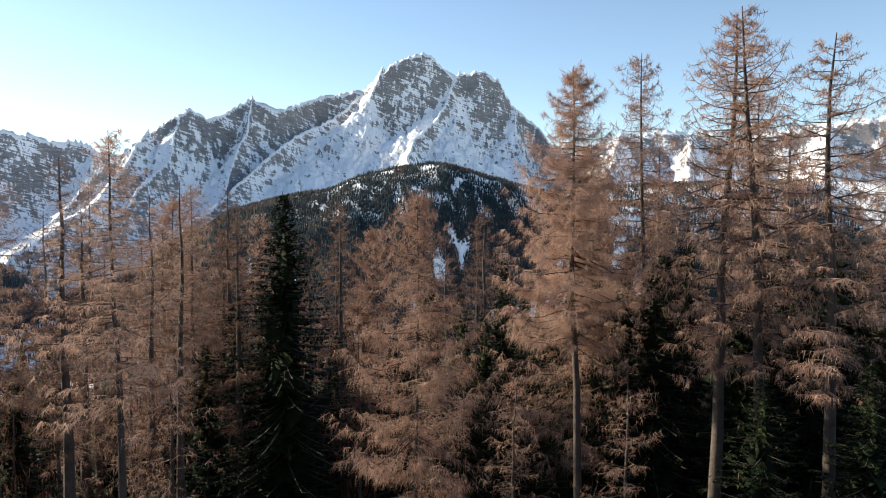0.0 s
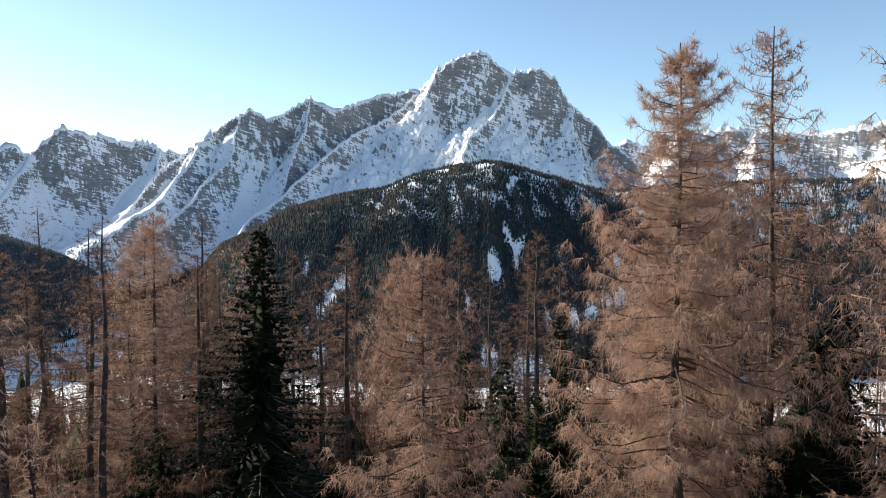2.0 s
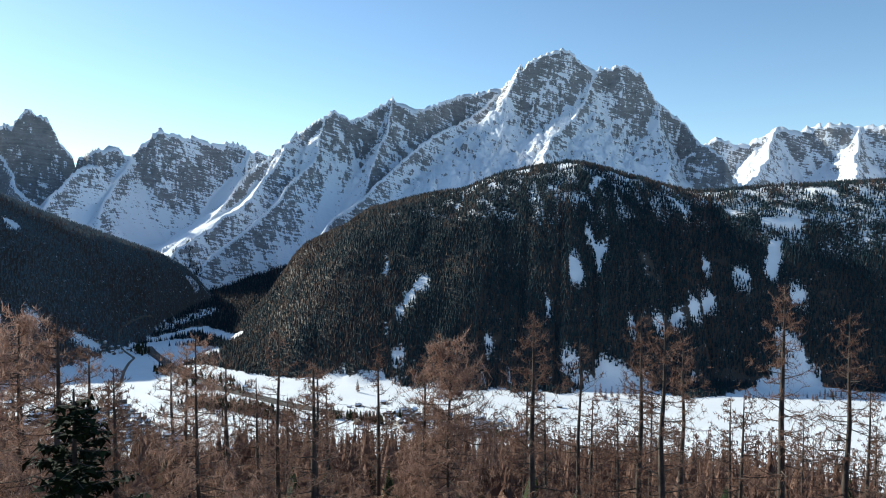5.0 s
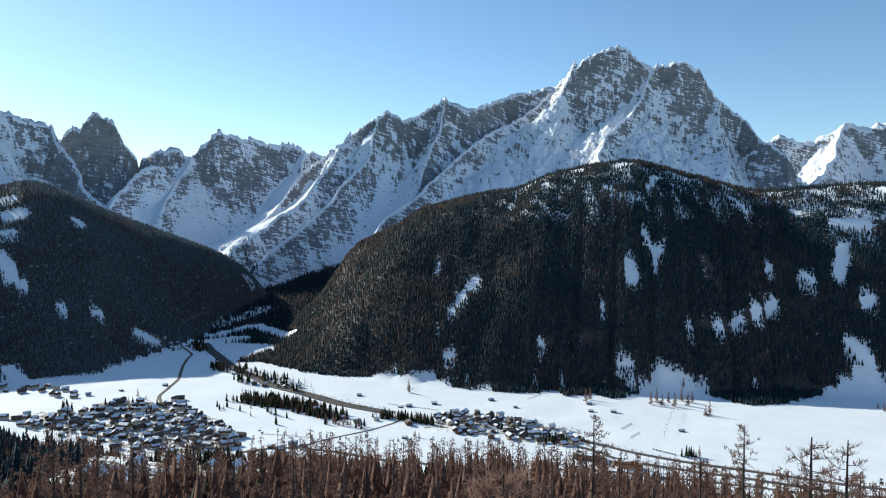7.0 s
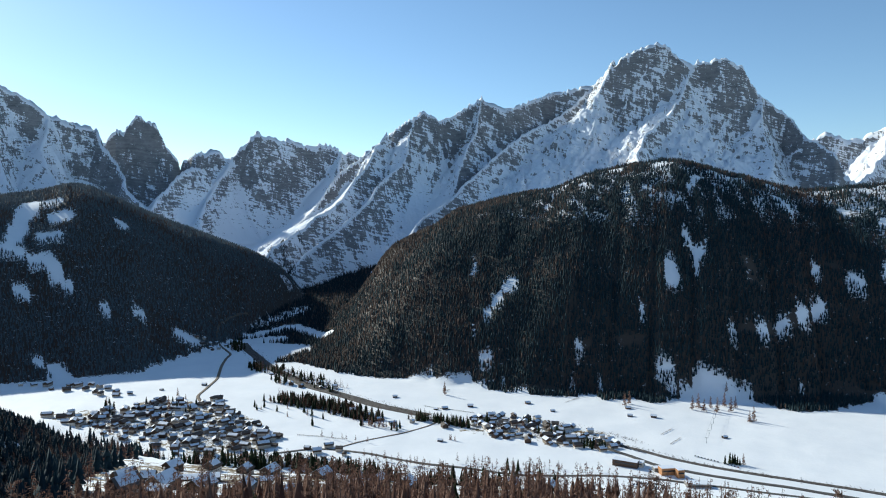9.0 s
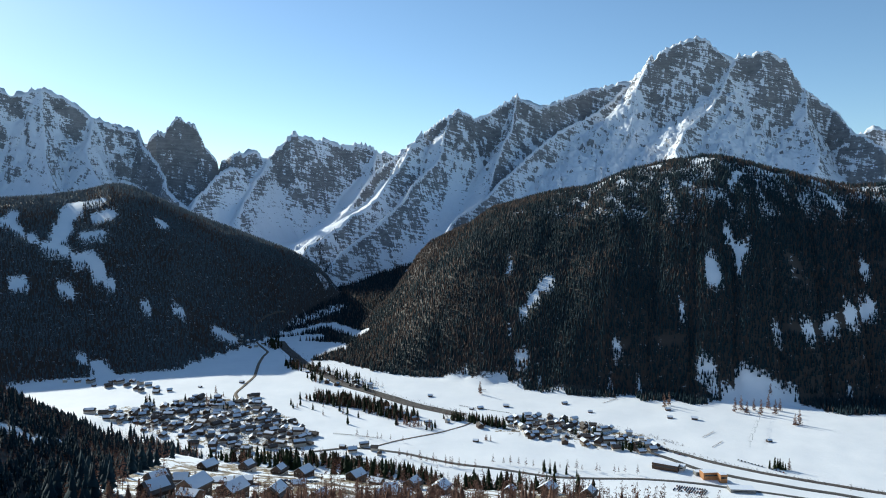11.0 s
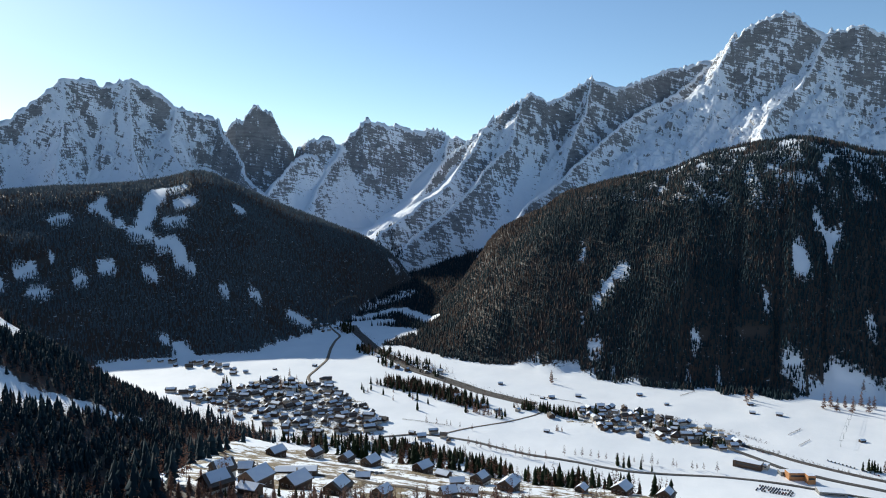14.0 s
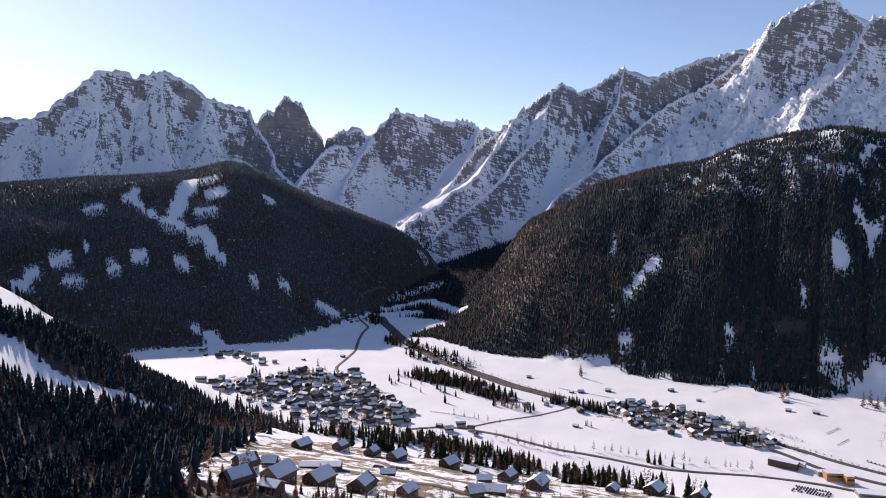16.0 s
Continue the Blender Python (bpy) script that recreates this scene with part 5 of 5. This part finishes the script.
# ---- roads ----
def ribbon(name, label, pts, width, mat, lift=0.55, category="road"):
    """A road draped over the land, with a low bed."""
    pts = np.array(pts, float)
    seg = np.hypot(*np.diff(pts, axis=0).T)
    s = np.concatenate([[0], np.cumsum(seg)])
    q = np.arange(0, s[-1], 9.0)
    x, y = np.interp(q, s, pts[:, 0]), np.interp(q, s, pts[:, 1])
    for _ in range(4):
        x[1:-1] = (x[:-2] + 2 * x[1:-1] + x[2:]) / 4
        y[1:-1] = (y[:-2] + 2 * y[1:-1] + y[2:]) / 4
    tx, ty = np.gradient(x), np.gradient(y)
    n = np.hypot(tx, ty)
    nx, ny = -ty / n, tx / n
    rows = []
    for off, dz in ((-0.5 * width - 0.8, -1.0), (-0.5 * width, lift), (0.5 * width, lift), (0.5 * width + 0.8, -1.0)):
        px, py = x + nx * off, y + ny * off
        rows.append(np.column_stack([px, py, np.maximum(land(px, py), land(x, y)) + dz]))
    v = np.concatenate(rows)
    ob = from_arrays(name, v, grid_faces(4, len(q)), mat)
    return tagged(ob, label, category, kind="structure")


ribbon("road", "cleared valley road winding between snowfields", [(-545, 925), (-500, 962), (-474, 966), (-411, 965), (-328, 950), (-265, 952), (-182, 950),
       (-74, 986), (-8, 996), (60, 990), (160, 985), (320, 960)], 6.0, M_ASPHALT)
ribbon("road", "road curving up the valley from the village", [(-790, 1090), (-861, 1159), (-916, 1298), (-980, 1400), (-1030, 1490), (-1050, 1540), (-1115, 1600),
       (-1175, 1655), (-1222, 1724), (-1235, 1800), (-1238, 1900)], 6.0, M_EARTH)
ribbon("road", "main road along the valley", [(-200, 1165), (-143, 1141), (-99, 1106), (-22, 1045), (57, 1028), (157, 1015), (330, 985)], 8.0, M_ASPHALT)
ribbon("track", "earth track between the fields", [(-474, 970), (-452, 1013), (-413, 1056), (-380, 1120), (-374, 1158)], 3.5, M_EARTH)
ribbon("track", "track on the chalet terrace", [(-330, 455), (-270, 440), (-215, 400), (-165, 385), (-100, 400), (-20, 430), (60, 460)], 4.0, M_EARTH, 0.35)
ribbon("track", "track on the chalet terrace", [(-250, 360), (-205, 345), (-160, 350), (-110, 350), (-40, 330)], 3.5, M_EARTH, 0.35)
ribbon("river_bed", "dark river bed with bare scrub", [(-1110, 1680), (-1040, 1600), (-878, 1440), (-715, 1308), (-600, 1255), (-509, 1212), (-400, 1180)], 24.0, M_BED, 0.3, "river")
ribbon("river_bed", "dark stream bed with bare scrub", [(-90, 1130), (-10, 1085), (60, 1062), (170, 1045), (340, 1020)], 9.0, M_BED, 0.3, "river")


# ---- trees and scrub of the valley ----
def valley_tree(kind):
    top = new({"spruce": "spruce_tree", "larch": "larch_tree", "bare": "bare_tree"}[kind])
    if kind == "spruce":
        s = Shape()
        s.put(*far_conifer(301, 8, 10, 0.4))
        v, f = s.arrays()
        s = Shape()
        s.put(v * (19, 19, 19), f)
        t = Shape()
        t.tube([(0, 0, -0.5), (0, 0, 18)], [0.3, 0.05], 6)
        t.object("trunk", M_BARK, top)
        s.object("crown", M_NEEDLE, top)
        return tagged(top, "dark green spruce beside the snowfields", "tree")
    t, c = light_larch({"larch": 302, "bare": 303}[kind], 18 if kind == "larch" else 11, 3.2 if kind == "larch" else 2.0, 60 if kind == "larch" else 34,
                       12, 0.1 if kind == "larch" else 0.25, 0.42 if kind == "larch" else 0.11)
    t.object("trunk", M_BARK, top)
    c.object("crown", M_LARCH if kind == "larch" else M_THICKET, top)
    return tagged(top, "brown larch standing on the snow" if kind == "larch" else "thin bare roadside tree", "tree")


# rows and clumps: from x, y to x, y, breadth, number, share of spruces
TREE_ROWS = [(-700, 1190, -594, 1178, 40, 95, 0.7), (-594, 1178, -482, 1125, 34, 85, 0.8), (-1130, 1668, -1060, 1580, 22, 24, 0.9),
             (-920, 1440, -880, 1400, 18, 21, 0.9), (-485, 1096, -425, 1084, 20, 17, 0.3), (-424, 1157, -321, 1143, 18, 31, 0.6),
             (-301, 1176, -290, 1160, 10, 8, 0.9), (-580, 880, -480, 892, 26, 48, 0.85), (-470, 886, -400, 895, 18, 31, 0.8),
             (-371, 885, -330, 872, 14, 24, 0.9), (-300, 868, -220, 876, 14, 21, 0.8), (-650, 842, -590, 850, 22, 27, 0.6),
             (-780, 850, -690, 850, 26, 31, 0.3), (-360, 512, -300, 525, 10, 19, 0.9), (-290, 540, -200, 552, 12, 21, 0.9), (-180, 545, -90, 540, 12, 21, 0.9),
             (-860, 1420, -640, 1290, 40, 41, 0.8), (-800, 1330, -760, 1300, 20, 17, 0.9), (-425, 1345, -424, 1346, 2, 1, 0.3), (-130, 1100, -95, 1090, 12, 15, 0.9),
             (-240, 962, -170, 965, 8, 5, 1.0), (60, 1080, 90, 1090, 10, 8, 0.7), (420, 1430, 500, 1480, 30, 17, 0.2), (-330, 1060, -310, 1062, 6, 3, 0.0),
             (-700, 1150, -560, 1080, 60, 14, 0.6), (-900, 1120, -780, 1050, 80, 12, 0.5), (-250, 1180, -130, 1130, 50, 14, 0.6), (-1000, 1080, -900, 1000, 50, 8, 0.6),
             (-620, 860, -560, 868, 20, 16, 0.85), (-520, 868, -440, 880, 16, 16, 0.85)]
BARE_ROWS = [(-420, 950, -300, 938, 6, 14), (-290, 968, -90, 1000, 5, 18), (-520, 1010, -440, 1010, 8, 6), (-880, 915, -790, 900, 22, 12),
             (-560, 905, -500, 900, 12, 8), (-300, 300, -200, 262, 14, 8), (-120, 330, -60, 380, 30, 8), (-330, 520, -180, 545, 16, 10)]
rng = random.Random(23)
kinds = {}


def put_tree(kind, x, y, size, group):
    m = settle(x, y, rng.uniform(0, 360), size, -0.3)
    if kind not in kinds:
        kinds[kind] = valley_tree(kind)
        kinds[kind].matrix_basis = m
        ob = kinds[kind]
    else:
        ob = copy_at(kinds[kind], m)
    ob["group"] = group


def tree_belt(x0, y0, x1, y1, w, count, seed):
    """A close belt of spruces that cannot be told apart."""
    r = np.random.default_rng(seed)
    k, n = r.random(count), int(count * 0.45)
    p = np.column_stack([x0 + k * (x1 - x0) + r.uniform(-w, w, count) / 2, y0 + k * (y1 - y0) + r.uniform(-w, w, count) / 2])
    p = np.column_stack([p, land(p[:, 0], p[:, 1]) - 0.3])
    size = r.uniform(9, 19, count)
    ob = from_arrays("spruce_belt", *scatter(far_conifer(seed, 6, 8, 0.4), p[:n], size[:n], size[:n] * 1.15, r.uniform(0, 6.3, n)), M_NEEDLE)
    tagged(ob, "dense dark belt of spruces between the snowfields", "trees", kind="stuff")
    t, c = light_larch(seed, 15.0, 2.6, 22, 6, 0.06, 0.42)
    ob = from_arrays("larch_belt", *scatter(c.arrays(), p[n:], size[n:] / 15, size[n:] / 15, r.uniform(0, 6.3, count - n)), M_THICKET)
    tagged(ob, "brown larches and bare trees between the snowfields", "trees", kind="stuff")


for n, (x0, y0, x1, y1, w, count, spruce) in enumerate(TREE_ROWS):
    if count > 19 and spruce > 0.5:
        tree_belt(x0, y0, x1, y1, w * 1.35, int(count * 3.4), 500 + n)
        continue
    for i in range(count):
        k = rng.random()
        x, y = x0 + k * (x1 - x0) + rng.uniform(-w, w) / 2, y0 + k * (y1 - y0) + rng.uniform(-w, w) / 2
        put_tree("spruce" if rng.random() < spruce else "larch", x, y, rng.uniform(0.5, 1.0), "trees between the fields")
OPEN_LARCHES = [(32, 1363), (42, 1378), (51, 1358), (63, 1385), (73, 1361), (87, 1400), (96, 1371), (94, 1458), (105, 1393), (121, 1311), (128, 1318), (-84, 1346), (-77, 1361), (-418, 1318)]
for x, y in OPEN_LARCHES:
    put_tree("larch", x, y, rng.uniform(1.15, 1.6), "larches on the open snowfield")
for x0, y0, x1, y1, w, count in BARE_ROWS:
    for i in range(count):
        k = (i + rng.uniform(0.2, 0.8)) / count
        put_tree("bare", x0 + k * (x1 - x0) + rng.uniform(-w, w) / 2, y0 + k * (y1 - y0) + rng.uniform(-w, w) / 2, rng.uniform(0.8, 1.5),
                 "bare trees along the roads")


def scrub(label, strips, gap, seed, tall):
    rng = np.random.default_rng(seed)
    pts = []
    for x0, y0, x1, y1, w in strips:
        n = int(math.hypot(x1 - x0, y1 - y0) * w / gap ** 2) + 1
        k = rng.random(n)
        pts.append(np.column_stack([x0 + k * (x1 - x0) + rng.normal(0, w / 3, n), y0 + k * (y1 - y0) + rng.normal(0, w / 3, n)]))
    p = np.concatenate(pts)
    p = np.column_stack([p, land(p[:, 0], p[:, 1]) - 0.2])
    t, c = light_larch(seed, 4.0, 2.0, 9, 4, 0.02, 0.17)
    size = tall / 4.0 * rng.uniform(0.4, 1.2, len(p))
    ob = from_arrays("scrub", *scatter(c.arrays(), p, size, size * 1.3, rng.uniform(0, 6.3, len(p))), M_FAR_LARCH)
    return tagged(ob, label, "bushes", kind="stuff")


scrub("bare brown scrub along the river", [(-1090, 1650, -878, 1440, 28), (-878, 1440, -600, 1255, 34), (-600, 1255, -400, 1180, 28), (-90, 1130, 60, 1062, 10),
      (60, 1062, 340, 1020, 10), (-230, 1210, -130, 1190, 16), (-100, 1180, -40, 1140, 12)], 4.0, 41, 3.4)
scrub("bare garden trees and hedges between the village houses", [(-990, 975, -800, 960, 40), (-800, 960, -620, 935, 60), (-880, 1080, -700, 1020, 60),
      (-300, 1150, -110, 1130, 40)], 6.0, 47, 6.0)
scrub("bare shrubs between the chalets", [(-340, 470, -200, 500, 24), (-260, 330, -140, 330, 40), (-230, 440, -120, 470, 30)], 12.0, 43, 2.6)


# ---- ski lift, fences and parked cars ----
def pylon(h=9.0):
    top = tagged(new("lift_pylon"), "steel ski lift pylon with a cross arm", "pylon", "pylons of the ski lift")
    s = Shape()
    s.tube([(0, 0, -1), (0, 0, h)], [0.3, 0.2], 8)
    s.object("mast", M_STEEL, top)
    bm = bmesh.new()
    box(bm, 0, 0, h, 4.4, 0.35, 0.35)
    part("cross_arm", bm, M_STEEL, top)
    return top


first = pylon()
line = [(79 - 31 * k / 6, 1401 - 226 * k / 6) for k in range(7)]
for i, (x, y) in enumerate(line):
    m = settle(x, y, 8)
    if i:
        copy_at(first, m)
    else:
        first.matrix_basis = m
for side in (-2.1, 2.1):
    s = Shape()
    s.tube([(x + side, y, float(land(x, y)) + 9.2) for x, y in line], [0.08] * 7, 5)
    tagged(s.object("lift_cable", M_STEEL), "dark steel cable of the ski lift", "cable")


def snow_fence(x0, y0, x1, y1):
    top = tagged(new("snow_fence"), "wooden fence on the snowy slope", "fence", "fences on the snowfield")
    n = max(2, int(math.hypot(x1 - x0, y1 - y0) / 3.5))
    for i in range(n + 1):
        x, y = x0 + (x1 - x0) * i / n, y0 + (y1 - y0) * i / n
        bm = bmesh.new()
        box(bm, x, y, float(land(x, y)) + 0.7, 0.3, 0.3, 2.2)
        part("post", bm, M_TIMBER, top)
    for h in (0.7, 1.4):
        s = Shape()
        s.tube([(x0 + (x1 - x0) * i / n, y0 + (y1 - y0) * i / n, float(land(x0 + (x1 - x0) * i / n, y0 + (y1 - y0) * i / n)) + h) for i in range(n + 1)],
               [0.14] * (n + 1), 4)
        s.object("rail", M_TIMBER, top)


for q in ((-18, 1196, -2, 1232), (-4, 1150, 10, 1186), (-430, 1345, -418, 1352), (-190, 1335, -170, 1375), (-560, 1010, -480, 1012), (-430, 1235, -330, 1215)):
    snow_fence(*q)


def car(paint_name, paint):
    top = tagged(new("car"), paint_name + " car parked in the snowy lot", "car", "parked cars")
    bm = bmesh.new()
    v = box(bm, 0, 0, 0.62, 4.2, 1.75, 0.62)
    bmesh.ops.bevel(bm, geom=bm.edges[:], offset=0.16, segments=2, affect='EDGES')
    body = part("body", bm, paint, top)
    bm = bmesh.new()
    v = box(bm, -0.2, 0, 1.18, 2.3, 1.5, 0.56)
    for q in v:
        if q.co.z > 1.2:
            q.co.x = -0.2 + (q.co.x + 0.2) * 0.72
            q.co.y *= 0.86
    part("cabin", bm, M_GLASS, top)
    for sx in (-1.3, 1.3):
        for sy in (-0.8, 0.8):
            bm = bmesh.new()
            bmesh.ops.create_cone(bm, cap_ends=True, segments=12, radius1=0.32, radius2=0.32, depth=0.22,
                                  matrix=Matrix.Translation((sx, sy, 0.32)) @ Matrix.Rotation(math.pi / 2, 4, 'X'))
            part("wheel", bm, M_RUBBER, top)
    return top


cars = [car(*q) for q in CAR_PAINTS]
spaces = [(-48 + 3.0 * i + 1.0 * j, 948 + 7.5 * j) for j in range(4) for i in range(13)] + [(-85 + 3.4 * i, 1122 - 2.1 * i) for i in range(14)] \
    + [(-243 + 3.2 * i, 404 + 0.6 * i) for i in range(7)] + [(30 + 4.2 * i, 1104 - 2.3 * i) for i in range(16)]
used = set()
for x, y in spaces:
    if rng.random() < 0.18:
        continue
    k = rng.randrange(len(cars))
    m = settle(x, y, 84 + rng.uniform(-4, 4), 1.0, 0.25)
    if k in used:
        copy_at(cars[k], m)
    else:
        used.add(k)
        cars[k].matrix_basis = m
